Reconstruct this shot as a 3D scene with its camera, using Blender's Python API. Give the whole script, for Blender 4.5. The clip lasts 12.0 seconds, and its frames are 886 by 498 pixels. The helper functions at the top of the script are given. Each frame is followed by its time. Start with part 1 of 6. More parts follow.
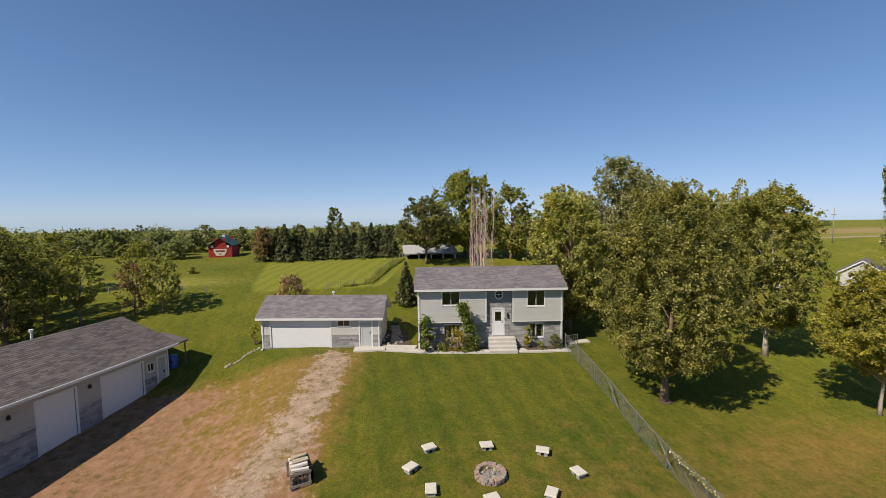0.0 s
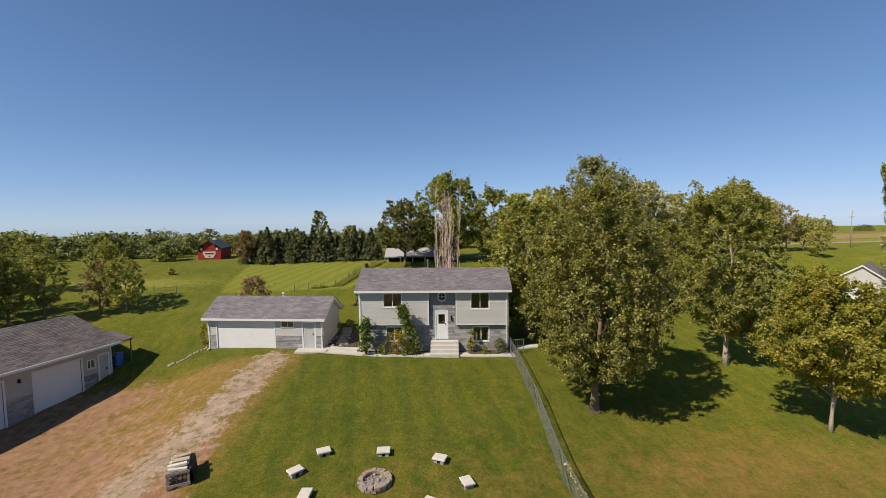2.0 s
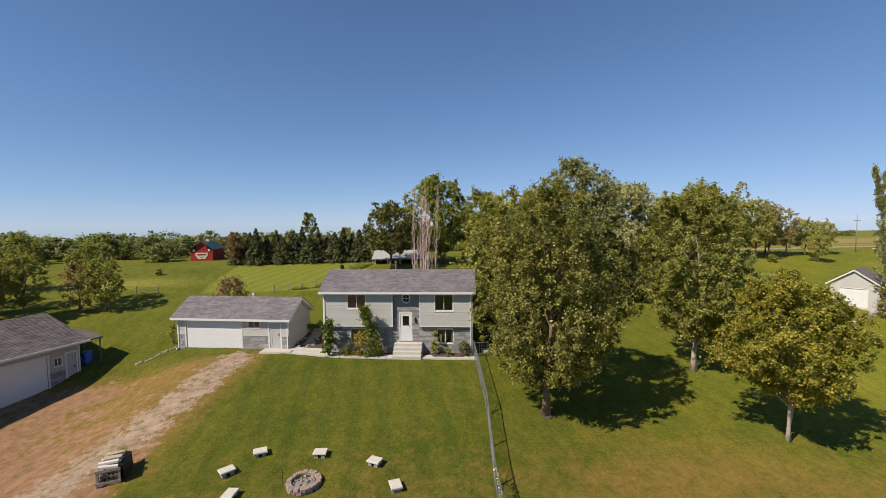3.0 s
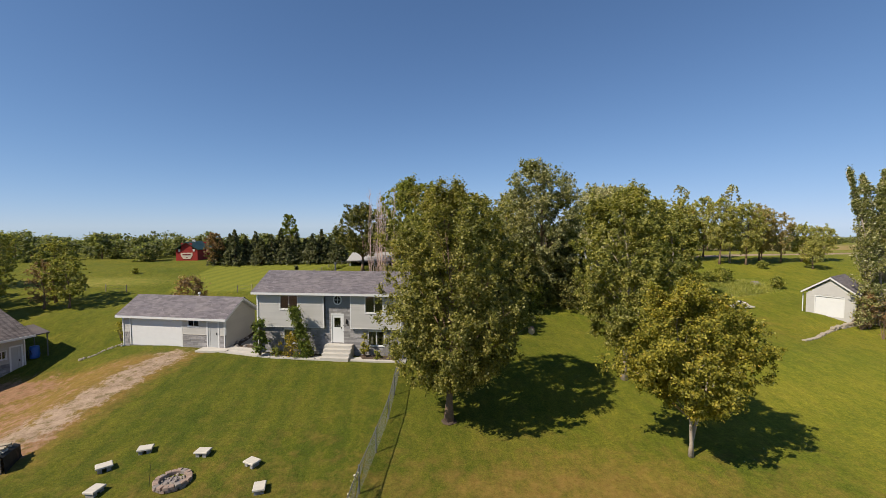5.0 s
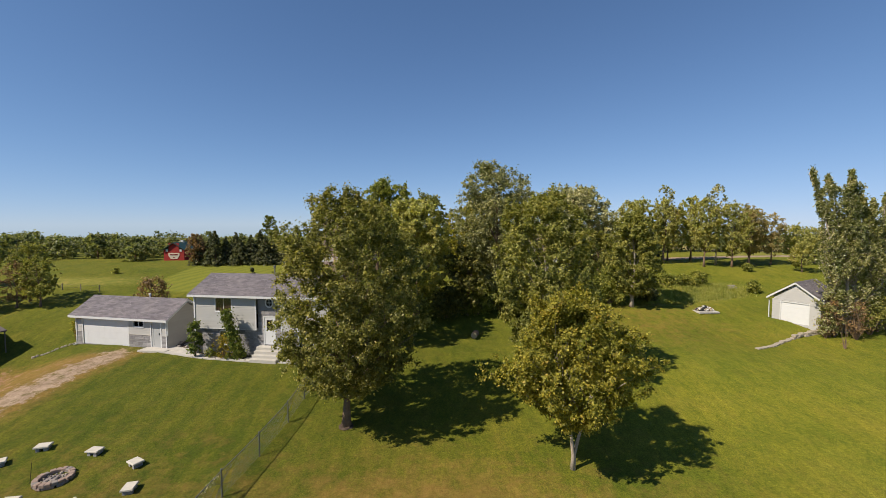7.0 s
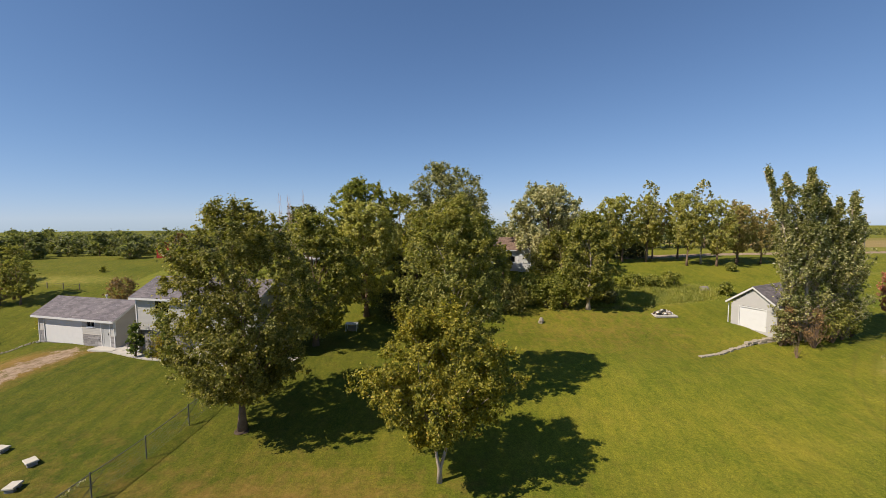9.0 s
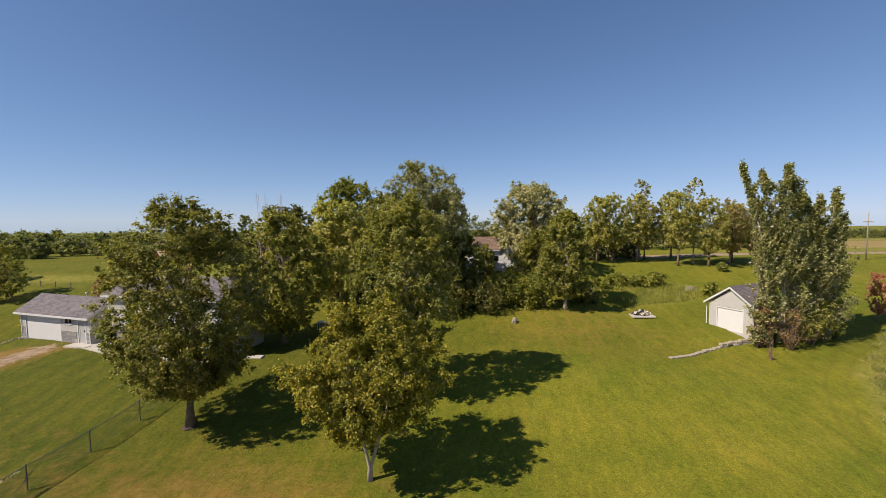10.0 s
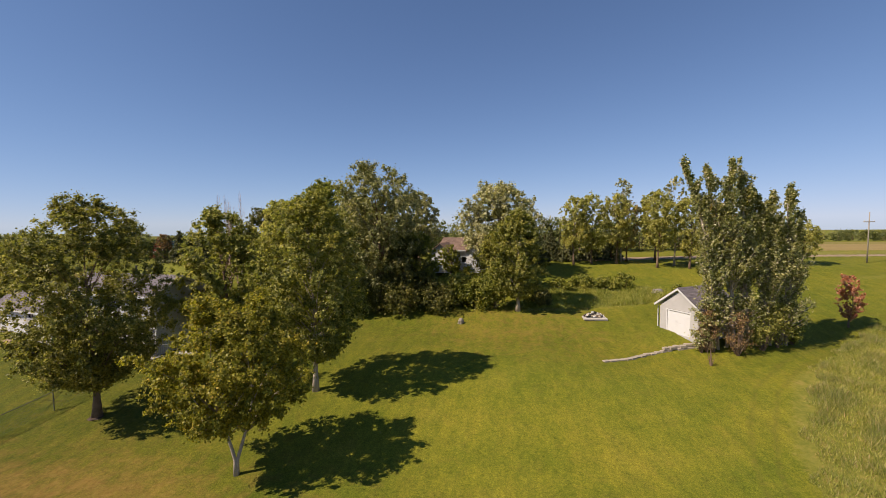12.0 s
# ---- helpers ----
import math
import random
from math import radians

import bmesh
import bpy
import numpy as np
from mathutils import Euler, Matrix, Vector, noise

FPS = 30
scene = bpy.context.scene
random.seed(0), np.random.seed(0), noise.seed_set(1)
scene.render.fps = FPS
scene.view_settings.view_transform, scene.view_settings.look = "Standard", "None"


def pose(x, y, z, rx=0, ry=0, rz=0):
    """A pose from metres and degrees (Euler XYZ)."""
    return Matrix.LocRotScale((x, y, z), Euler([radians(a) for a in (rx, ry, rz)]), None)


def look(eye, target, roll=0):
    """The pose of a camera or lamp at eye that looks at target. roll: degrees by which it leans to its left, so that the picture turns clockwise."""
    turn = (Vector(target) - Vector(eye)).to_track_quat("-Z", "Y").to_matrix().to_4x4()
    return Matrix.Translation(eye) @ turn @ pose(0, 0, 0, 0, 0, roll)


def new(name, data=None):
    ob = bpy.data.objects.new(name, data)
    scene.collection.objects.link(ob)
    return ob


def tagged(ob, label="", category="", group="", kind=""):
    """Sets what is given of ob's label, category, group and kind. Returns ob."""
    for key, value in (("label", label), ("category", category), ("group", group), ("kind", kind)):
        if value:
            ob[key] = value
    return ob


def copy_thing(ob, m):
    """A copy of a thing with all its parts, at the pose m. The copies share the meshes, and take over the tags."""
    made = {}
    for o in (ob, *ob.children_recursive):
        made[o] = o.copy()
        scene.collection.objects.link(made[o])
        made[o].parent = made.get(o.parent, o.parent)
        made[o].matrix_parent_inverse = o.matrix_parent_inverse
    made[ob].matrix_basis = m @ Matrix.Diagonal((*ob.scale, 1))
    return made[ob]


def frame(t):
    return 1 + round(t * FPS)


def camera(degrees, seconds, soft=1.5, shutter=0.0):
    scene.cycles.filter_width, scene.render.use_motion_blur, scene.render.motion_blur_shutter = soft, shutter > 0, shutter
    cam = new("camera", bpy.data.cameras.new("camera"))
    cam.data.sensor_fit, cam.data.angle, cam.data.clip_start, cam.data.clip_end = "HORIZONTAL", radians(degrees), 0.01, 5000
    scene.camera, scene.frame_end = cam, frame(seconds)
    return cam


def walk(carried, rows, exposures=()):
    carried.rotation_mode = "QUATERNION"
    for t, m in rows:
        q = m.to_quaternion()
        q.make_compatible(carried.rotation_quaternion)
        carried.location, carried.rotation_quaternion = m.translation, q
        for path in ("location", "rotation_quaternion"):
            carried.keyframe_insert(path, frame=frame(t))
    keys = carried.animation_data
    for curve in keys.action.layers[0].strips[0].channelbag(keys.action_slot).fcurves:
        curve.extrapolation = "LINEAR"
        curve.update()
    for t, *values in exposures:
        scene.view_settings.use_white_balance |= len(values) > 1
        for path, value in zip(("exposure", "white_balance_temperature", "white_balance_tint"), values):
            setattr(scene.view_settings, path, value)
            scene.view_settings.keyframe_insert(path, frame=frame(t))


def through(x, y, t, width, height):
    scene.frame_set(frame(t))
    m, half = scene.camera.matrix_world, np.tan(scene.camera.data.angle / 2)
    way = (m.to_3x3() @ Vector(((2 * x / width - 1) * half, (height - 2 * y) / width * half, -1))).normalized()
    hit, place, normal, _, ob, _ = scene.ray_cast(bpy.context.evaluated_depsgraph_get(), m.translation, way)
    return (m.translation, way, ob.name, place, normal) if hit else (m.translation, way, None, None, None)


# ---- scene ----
cam = camera(93.38, 12.0, soft=0.4)
# seconds, x, y, z, tilt from straight down, roll, heading
ROWS = [
    (0, -0.269, 0.456, 10.616, 85.14, 0.57, -14.28),
    (0.5, 1.105, 0.234, 10.513, 85.32, 0.66, -13.45),
    (1, 2.554, 0.034, 10.356, 85.48, 0.71, -12.60),
    (1.5, 4.113, -0.125, 10.256, 85.70, 0.72, -11.71),
    (2, 5.766, -0.283, 10.166, 85.93, 0.68, -10.82),
    (2.5, 7.472, -0.488, 10.076, 86.17, 0.61, -9.98),
    (3, 9.190, -0.695, 9.992, 86.39, 0.51, -9.13),
    (5, 15.524, -1.278, 9.877, 86.82, 0.11, -6.27),
    (5.5, 17.137, -1.380, 9.905, 86.80, 0.11, -5.57),
    (6, 18.804, -1.522, 9.965, 86.74, 0.12, -4.84),
    (6.5, 20.477, -1.664, 10.091, 86.65, 0.13, -4.10),
    (7, 22.157, -1.800, 10.312, 86.55, 0.14, -3.34),
    (9, 29.539, -1.895, 11.257, 85.42, 0.46, 0.23),
    (9.5, 31.463, -1.814, 11.138, 85.48, 0.53, 1.18),
    (10, 33.350, -1.676, 11.002, 85.61, 0.60, 2.14),
    (10.5, 35.224, -1.487, 10.854, 85.76, 0.64, 3.11),
    (11, 37.070, -1.310, 10.710, 85.89, 0.68, 4.04),
    (11.5, 38.882, -1.134, 10.614, 86.01, 0.70, 4.92),
    (12, 40.661, -0.950, 10.531, 86.14, 0.72, 5.78),
]
walk(cam, [(t, pose(x, y, z, rx, ry, rz)) for t, x, y, z, rx, ry, rz in ROWS],
     [(0, 0.32, 6500, 10), (7, 0.32, 6500, 10), (9, 0.32, 6600, 11.5), (10, 0.32, 6720, 14), (11, 0.32, 6850, 17), (12, 0.32, 6900, 18)])

# ---- light ----
SUN_EL, SHADE_DIR = radians(46.5), Vector((0.90, 0.45, 0)).normalized()
sun_to = Vector((SHADE_DIR.x * math.cos(SUN_EL), SHADE_DIR.y * math.cos(SUN_EL), -math.sin(SUN_EL)))
sun = new("sun", bpy.data.lights.new("sun", "SUN"))
sun.data.energy, sun.data.angle, sun.data.color = 5.0, radians(0.53), (1.0, 0.89, 0.74)
sun.matrix_world = look((0, 0, 60), Vector((0, 0, 60)) + sun_to)
world = bpy.data.worlds.new("sky")
scene.world = world
world.use_nodes = True
wt = world.node_tree
sky = wt.nodes.new("ShaderNodeTexSky")
sky.sky_type, sky.sun_disc = "NISHITA", False
sky.sun_elevation, sky.sun_rotation = SUN_EL, math.atan2(-SHADE_DIR.x, -SHADE_DIR.y)
sky.altitude, sky.air_density, sky.dust_density, sky.ozone_density = 2500, 0.85, 0.0, 5.0
tone = wt.nodes.new("ShaderNodeMix")
tone.data_type, tone.blend_type = "RGBA", "MULTIPLY"
tone.inputs["Factor"].default_value = 1.0
tone.inputs["B"].default_value = (1.46, 1.65, 1.75, 1)
wt.links.new(sky.outputs[0], tone.inputs["A"])
# haze: bright horizon air levels off towards a pale blue
HAZE = (9.3, 10.7, 15.6)
steps_of_haze = []
for op in ("ADD", "DIVIDE", "MULTIPLY"):
    step = wt.nodes.new("ShaderNodeVectorMath")
    step.operation = op
    steps_of_haze.append(step)
plus, over, times = steps_of_haze
plus.inputs[1].default_value = HAZE
times.inputs[1].default_value = HAZE
wt.links.new(tone.outputs["Result"], plus.inputs[0])
wt.links.new(tone.outputs["Result"], over.inputs[0])
wt.links.new(plus.outputs[0], over.inputs[1])
wt.links.new(over.outputs[0], times.inputs[0])
wt.links.new(times.outputs[0], wt.nodes["Background"].inputs[0])
wt.nodes["Background"].inputs[1].default_value = 0.084


# ---- mesh and tag helpers ----
class Mesh:
    """Gathers vertices and faces, each piece with vertices of its own."""

    def __init__(self):
        self.v, self.f = [], []

    def add(self, verts, faces):
        n = len(self.v)
        self.v += [tuple(p) for p in verts]
        self.f += [tuple(i + n for i in f) for f in faces]
        return self

    def box(self, x0, x1, y0, y1, z0, z1, m=None):
        p = [(x, y, z) for z in (z0, z1) for y in (y0, y1) for x in (x0, x1)]
        if m:
            p = [m(*q) for q in p]
        return self.add(p, [(0, 2, 3, 1), (4, 5, 7, 6), (0, 1, 5, 4), (2, 6, 7, 3), (0, 4, 6, 2), (1, 3, 7, 5)])

    def soft_box(self, x0, x1, y0, y1, z0, z1, b, m=None):
        """A box with its upper edges cut at b."""
        p = [(x, y, z0) for y in (y0, y1) for x in (x0, x1)] + [(x, y, z1 - b) for y in (y0, y1) for x in (x0, x1)]
        p += [(x, y, z1) for y in (y0 + b, y1 - b) for x in (x0 + b, x1 - b)]
        if m:
            p = [m(*q) for q in p]
        return self.add(p, [(0, 2, 3, 1), (0, 1, 5, 4), (1, 3, 7, 5), (3, 2, 6, 7), (2, 0, 4, 6), (4, 5, 9, 8), (5, 7, 11, 9), (7, 6, 10, 11), (6, 4, 8, 10), (8, 9, 11, 10)])

    def tube(self, pts, radii, n=6, cap=True):
        pts = [Vector(p) for p in pts]
        rings = []
        for i, p in enumerate(pts):
            d = (pts[min(i + 1, len(pts) - 1)] - pts[max(i - 1, 0)]).normalized()
            a = d.cross(Vector((0.31, 0.95, 0.02)) if abs(d.y) < 0.9 else Vector((1, 0, 0))).normalized()
            b = d.cross(a)
            rings.append([p + radii[i] * (math.cos(2 * math.pi * k / n) * a + math.sin(2 * math.pi * k / n) * b) for k in range(n)])
        faces = [(i * n + k, i * n + (k + 1) % n, (i + 1) * n + (k + 1) % n, (i + 1) * n + k) for i in range(len(pts) - 1) for k in range(n)]
        if cap:
            faces += [tuple(range(n)), tuple((len(pts) - 1) * n + k for k in reversed(range(n)))]
        return self.add([q for r in rings for q in r], faces)

    def data(self, name, mat, smooth=False):
        me = bpy.data.meshes.new(name)
        me.from_pydata(self.v, [], self.f)
        me.materials.append(mat)
        if smooth:
            me.polygons.foreach_set("use_smooth", [True] * len(me.polygons))
        bm = bmesh.new()
        bm.from_mesh(me)
        bmesh.ops.recalc_face_normals(bm, faces=bm.faces)
        bm.to_mesh(me)
        bm.free()
        me.update()
        return me


def part(name, mesh, mat, parent, label="", smooth=False, kind=""):
    ob = new(name, mesh.data(name, mat, smooth) if isinstance(mesh, Mesh) else mesh)
    ob.parent = parent
    return tagged(ob, label, kind=kind)


def thing(name, m, label, category, group="", kind=""):
    ob = new(name)
    ob.empty_display_size = 0.2
    ob.matrix_basis = m
    return tagged(ob, label, category, group, kind)


def solid(name, mesh, mat, label, category, group="", kind="", m=None, smooth=False):
    ob = new(name, mesh.data(name, mat, smooth))
    if m:
        ob.matrix_basis = m
    return tagged(ob, label, category, group, kind)


# ---- the lie of the land ----
KY = [-50, 12, 15, 18, 20, 24, 27, 30, 33.8, 36, 38, 41, 45, 54, 60, 67, 90, 110, 200, 260, 400, 3000]
KZ = [-1.6, -1.25, -1.1, -0.92, -0.6, 0.05, 0.55, 0.6, 0.64, 1.25, 1.75, 2.2, 2.8, 4.1, 4.5, 4.6, 4.4, 3.6, 0.2, -3.0, -9.0, -88.0]


def land(x, y):
    """Height of the ground; x and y may be arrays."""
    z = 0.0
    for d in (-2.0, -1.0, 0.0, 1.0, 2.0):
        z = z + np.interp(np.asarray(y, float) + d, KY, KZ) / 5
    z = z - 0.45 * np.exp(-(((x - 54) / 9) ** 2) - ((y - 29.5) / 5) ** 2) + 0.85 * np.exp(-(((x - 57.3) / 5) ** 2) - ((y - 33.9) / 3.0) ** 2) + 1.0 * np.exp(-(((x - 38) / 8) ** 2) - ((y - 53) / 5) ** 2)
    left = 1 / (1 + np.exp(np.clip((np.asarray(x, float) + 5.5) / 1.2, -60, 60))) / (1 + np.exp(np.clip((np.asarray(y, float) - 33) / 1.2, -60, 60)))
    return z * (1 - left) + left * np.interp(y, [8, 14, 18, 22.5, 25.3, 28.3, 30.6, 32.5], [-2.4, -2.2, -2.0, -1.78, -1.57, -1.22, -1.1, -0.7])


def at_land(x, y):
    return float(land(np.float64(x), np.float64(y)))


# ---- materials ----
class Nodes:
    def __init__(self, name, rough=0.8, metal=0.0):
        self.mat = bpy.data.materials.new(name)
        self.mat.use_nodes = True
        self.t = self.mat.node_tree
        self.bsdf = self.t.nodes["Principled BSDF"]
        self.bsdf.inputs["Roughness"].default_value = rough
        self.bsdf.inputs["Metallic"].default_value = metal
        self.bsdf.inputs["Specular IOR Level"].default_value = 0.35
        self.geo = None

    def node(self, kind, **kw):
        n = self.t.nodes.new(kind)
        for k, v in kw.items():
            n.inputs[k].default_value = v
        return n

    def link(self, a, b):
        self.t.links.new(a, b)

    def place(self):
        if not self.geo:
            self.geo = self.t.nodes.new("ShaderNodeNewGeometry")
        return self.geo.outputs["Position"]

    def local(self):
        return self.t.nodes.new("ShaderNodeTexCoord").outputs["Object"]

    def island(self):
        self.place()
        return self.geo.outputs["Random Per Island"]

    def noise(self, scale, detail=4.0, rough=0.6, vec=None, stretch=None):
        n = self.node("ShaderNodeTexNoise", Scale=scale, Detail=detail, Roughness=rough)
        v = vec or self.place()
        if stretch:
            mp = self.t.nodes.new("ShaderNodeMapping")
            mp.inputs["Scale"].default_value = stretch
            self.link(v, mp.inputs["Vector"])
            v = mp.outputs[0]
        self.link(v, n.inputs["Vector"])
        return n.outputs["Fac"]

    def ramp(self, fac, stops):
        r = self.t.nodes.new("ShaderNodeValToRGB")
        els = r.color_ramp.elements
        while len(els) < len(stops):
            els.new(0.5)
        for e, (p, c) in zip(els, stops):
            e.position, e.color = p, (*c, 1) if len(c) == 3 else c
        self.link(fac, r.inputs["Fac"])
        return r.outputs["Color"]

    def mix(self, fac, a, b, mode="MIX"):
        n = self.t.nodes.new("ShaderNodeMix")
        n.data_type, n.blend_type = "RGBA", mode
        for sock, val in ((n.inputs["Factor"], fac), (n.inputs["A"], a), (n.inputs["B"], b)):
            if isinstance(val, (int, float)):
                sock.default_value = val
            elif isinstance(val, tuple):
                sock.default_value = (*val, 1)
            else:
                self.link(val, sock)
        return n.outputs["Result"]

    def math(self, op, a, b=0.5, clamp=False):
        n = self.t.nodes.new("ShaderNodeMath")
        n.operation, n.use_clamp = op, clamp
        for i, v in enumerate((a, b)):
            if isinstance(v, (int, float)):
                n.inputs[i].default_value = v
            else:
                self.link(v, n.inputs[i])
        return n.outputs[0]

    def bump(self, height, strength=0.3, distance=0.02):
        n = self.node("ShaderNodeBump", Strength=strength, Distance=distance)
        self.link(height, n.inputs["Height"])
        self.link(n.outputs[0], self.bsdf.inputs["Normal"])

    def colour(self, c):
        if isinstance(c, tuple):
            self.bsdf.inputs["Base Color"].default_value = (*c, 1)
        else:
            self.link(c, self.bsdf.inputs["Base Color"])
        return self


def scaled(c, k):
    return tuple(min(1.0, a * k) for a in c)


def surface(name, col, rough=0.75, metal=0.0, vary=0.15, scale=6.0, fine=60.0, bump=0.2, island=0.0):
    """Paint, wood, stone or the like: two scales of variation and a little relief."""
    n = Nodes(name, rough, metal)
    col = scaled(col, 0.84)
    big = n.noise(scale, 5.0, 0.65)
    small = n.noise(fine, 3.0, 0.6)
    c = n.ramp(big, [(0.3, scaled(col, 1 - vary)), (0.7, scaled(col, 1 + vary))])
    c = n.mix(0.35, c, n.ramp(small, [(0.3, scaled(col, 1 - 1.2 * vary)), (0.7, scaled(col, 1 + 1.2 * vary))]))
    if island:
        c = n.mix(1.0, c, n.ramp(n.island(), [(0.0, (1 - island,) * 3), (1.0, (1.0,) * 3)]), "MULTIPLY")
    n.colour(c)
    if bump:
        n.bump(small, bump, 0.01)
    return n.mat


def leafage(name, dark, mid, light, through=0.3, rare=None):
    n = Nodes(name, 0.55)
    stops = [(0.0, dark), (0.55, mid), (0.93, light)]
    if rare:
        stops.append((1.0, rare))
    stops = [(p, (1.02 * c[0], 0.92 * c[1], 0.92 * c[2])) for p, c in stops]
    c = n.ramp(n.island(), stops)
    big = n.noise(0.55, 2.0, 0.5)
    c = n.mix(1.0, c, n.ramp(big, [(0.3, (0.80, 0.84, 0.78)), (0.72, (1.12, 1.05, 0.88))]), "MULTIPLY")
    n.colour(c)
    n.bsdf.inputs["Specular IOR Level"].default_value = 0.25
    n.bsdf.inputs["Roughness"].default_value = 0.45
    tr = n.t.nodes.new("ShaderNodeBsdfTranslucent")
    n.link(n.mix(1.0, c, (1.25, 1.35, 0.6), "MULTIPLY"), tr.inputs["Color"])
    ms = n.t.nodes.new("ShaderNodeMixShader")
    ms.inputs[0].default_value = through
    n.link(n.bsdf.outputs[0], ms.inputs[1])
    n.link(tr.outputs[0], ms.inputs[2])
    n.link(ms.outputs[0], n.t.nodes["Material Output"].inputs["Surface"])
    return n.mat


def shingled(name, dark, light):
    n = Nodes(name, 0.9)
    dark, light = scaled(dark, 0.86), scaled(light, 0.86)
    c = n.ramp(n.island(), [(0.0, dark), (1.0, light)])
    c = n.mix(0.4, c, n.ramp(n.noise(90.0, 2.0), [(0.35, scaled(dark, 0.7)), (0.65, scaled(light, 1.25))]))
    c = n.mix(1.0, c, n.ramp(n.noise(0.9, 4.0), [(0.3, (0.82, 0.82, 0.85)), (0.7, (1.1, 1.08, 1.05))]), "MULTIPLY")
    n.colour(c)
    n.bump(n.noise(140.0, 2.0), 0.4, 0.004)
    return n.mat


SIDING = surface("gray vinyl siding", (0.51, 0.50, 0.475), 0.55, vary=0.05, scale=1.2, island=0.06, bump=0.05)
SIDING_TAN = surface("beige vinyl siding", (0.46, 0.435, 0.39), 0.6, vary=0.05, scale=1.0, island=0.05, bump=0.05)
SIDING_WHITE = surface("white metal siding", (0.60, 0.605, 0.61), 0.5, vary=0.05, scale=1.5, bump=0.05)
SIDING_SHED = surface("pale gray shed siding", (0.50, 0.49, 0.475), 0.6, vary=0.05, scale=1.5, bump=0.05)
TRIM = surface("white painted trim", (0.70, 0.705, 0.70), 0.5, vary=0.05, scale=3.0, bump=0.05)
DOOR_WHITE = surface("white overhead door panels", (0.74, 0.745, 0.75), 0.45, vary=0.04, scale=2.0, bump=0.04)
DOOR_GRAY = surface("pale gray painted door", (0.45, 0.46, 0.46), 0.5, vary=0.05, scale=2.0, bump=0.04)
STONE = surface("gray cut stone veneer", (0.40, 0.385, 0.385), 0.9, vary=0.25, scale=3.0, fine=30.0, bump=0.6, island=0.45)
MORTAR = surface("stone mortar", (0.22, 0.21, 0.21), 0.95, vary=0.1)
ROOF = shingled("weathered gray shingles", (0.105, 0.094, 0.102), (0.24, 0.218, 0.232))
ROOF_BROWN = shingled("brown shingles", (0.13, 0.085, 0.065), (0.26, 0.18, 0.14))
ROOF_SHOP = shingled("brown-gray shingles", (0.058, 0.048, 0.046), (0.185, 0.158, 0.152))
CONCRETE = surface("pale concrete", (0.52, 0.49, 0.44), 0.9, vary=0.12, scale=1.5, bump=0.3)
SOIL = surface("bark mulch and soil", (0.085, 0.062, 0.045), 1.0, vary=0.4, scale=4.0, fine=45.0, bump=0.8)
ROCK = surface("field stones", (0.33, 0.29, 0.26), 0.9, vary=0.25, scale=3.0, bump=0.6, island=0.4)
ROCK_PALE = surface("weathered pale block", (0.40, 0.345, 0.27), 0.95, vary=0.2, scale=4.0, bump=0.5)
BARK = surface("gray-brown bark", (0.23, 0.155, 0.105), 0.95, vary=0.35, scale=5.0, fine=28.0, bump=0.9)
BARK_PALE = surface("pale gray bark", (0.46, 0.385, 0.31), 0.95, vary=0.3, scale=5.0, fine=28.0, bump=0.9)
DEADWOOD = surface("bare dead twigs", (0.64, 0.47, 0.40), 0.95, vary=0.2, scale=5.0, bump=0.3)
STEEL = surface("galvanised steel", (0.15, 0.155, 0.15), 0.6, 0.2, vary=0.1, bump=0.1)
DARK = surface("dark interior", (0.03, 0.03, 0.03), 0.9, vary=0.1)
BLACK = surface("black rubber and tar", (0.02, 0.02, 0.02), 0.7, vary=0.2)
CURTAIN = surface("cream curtain", (0.32, 0.29, 0.23), 0.9, vary=0.12, bump=0.1)
WOOD = surface("weathered gray wood", (0.30, 0.26, 0.21), 0.9, vary=0.25, scale=4.0, fine=40.0, bump=0.5)
WOOD_PALE = surface("split pale firewood", (0.55, 0.46, 0.33), 0.9, vary=0.25, scale=8.0, fine=50.0, bump=0.5, island=0.4)
BLUE = surface("blue plastic", (0.03, 0.12, 0.42), 0.4, vary=0.08, bump=0.05)
RED = surface("red barn boards", (0.36, 0.03, 0.025), 0.8, vary=0.15, scale=2.0, bump=0.2)
GREEN_ROOF = surface("dark green metal roof", (0.04, 0.09, 0.07), 0.5, 0.2, vary=0.1, bump=0.05)
BRICK = surface("red brick", (0.30, 0.12, 0.07), 0.9, vary=0.2, bump=0.4, island=0.3)
TIN = surface("galvanised roof sheet", (0.42, 0.41, 0.40), 0.6, 0.0, vary=0.1, bump=0.05)
HANDLE = surface("dark bronze metal", (0.05, 0.045, 0.04), 0.35, 0.8, vary=0.1, bump=0.0)


def pane_glass():
    n = Nodes("window glass", 0.03)
    gl = n.t.nodes.new("ShaderNodeBsdfGlossy")
    gl.inputs["Roughness"].default_value = 0.02
    tp = n.t.nodes.new("ShaderNodeBsdfTransparent")
    tp.inputs["Color"].default_value = (0.75, 0.78, 0.78, 1)
    fr = n.t.nodes.new("ShaderNodeFresnel")
    fr.inputs["IOR"].default_value = 1.5
    ms = n.t.nodes.new("ShaderNodeMixShader")
    n.link(n.math("ADD", fr.outputs[0], 0.03), ms.inputs[0])
    n.link(tp.outputs[0], ms.inputs[1])
    n.link(gl.outputs[0], ms.inputs[2])
    n.link(ms.outputs[0], n.t.nodes["Material Output"].inputs["Surface"])
    return n.mat


GLASS = pane_glass()

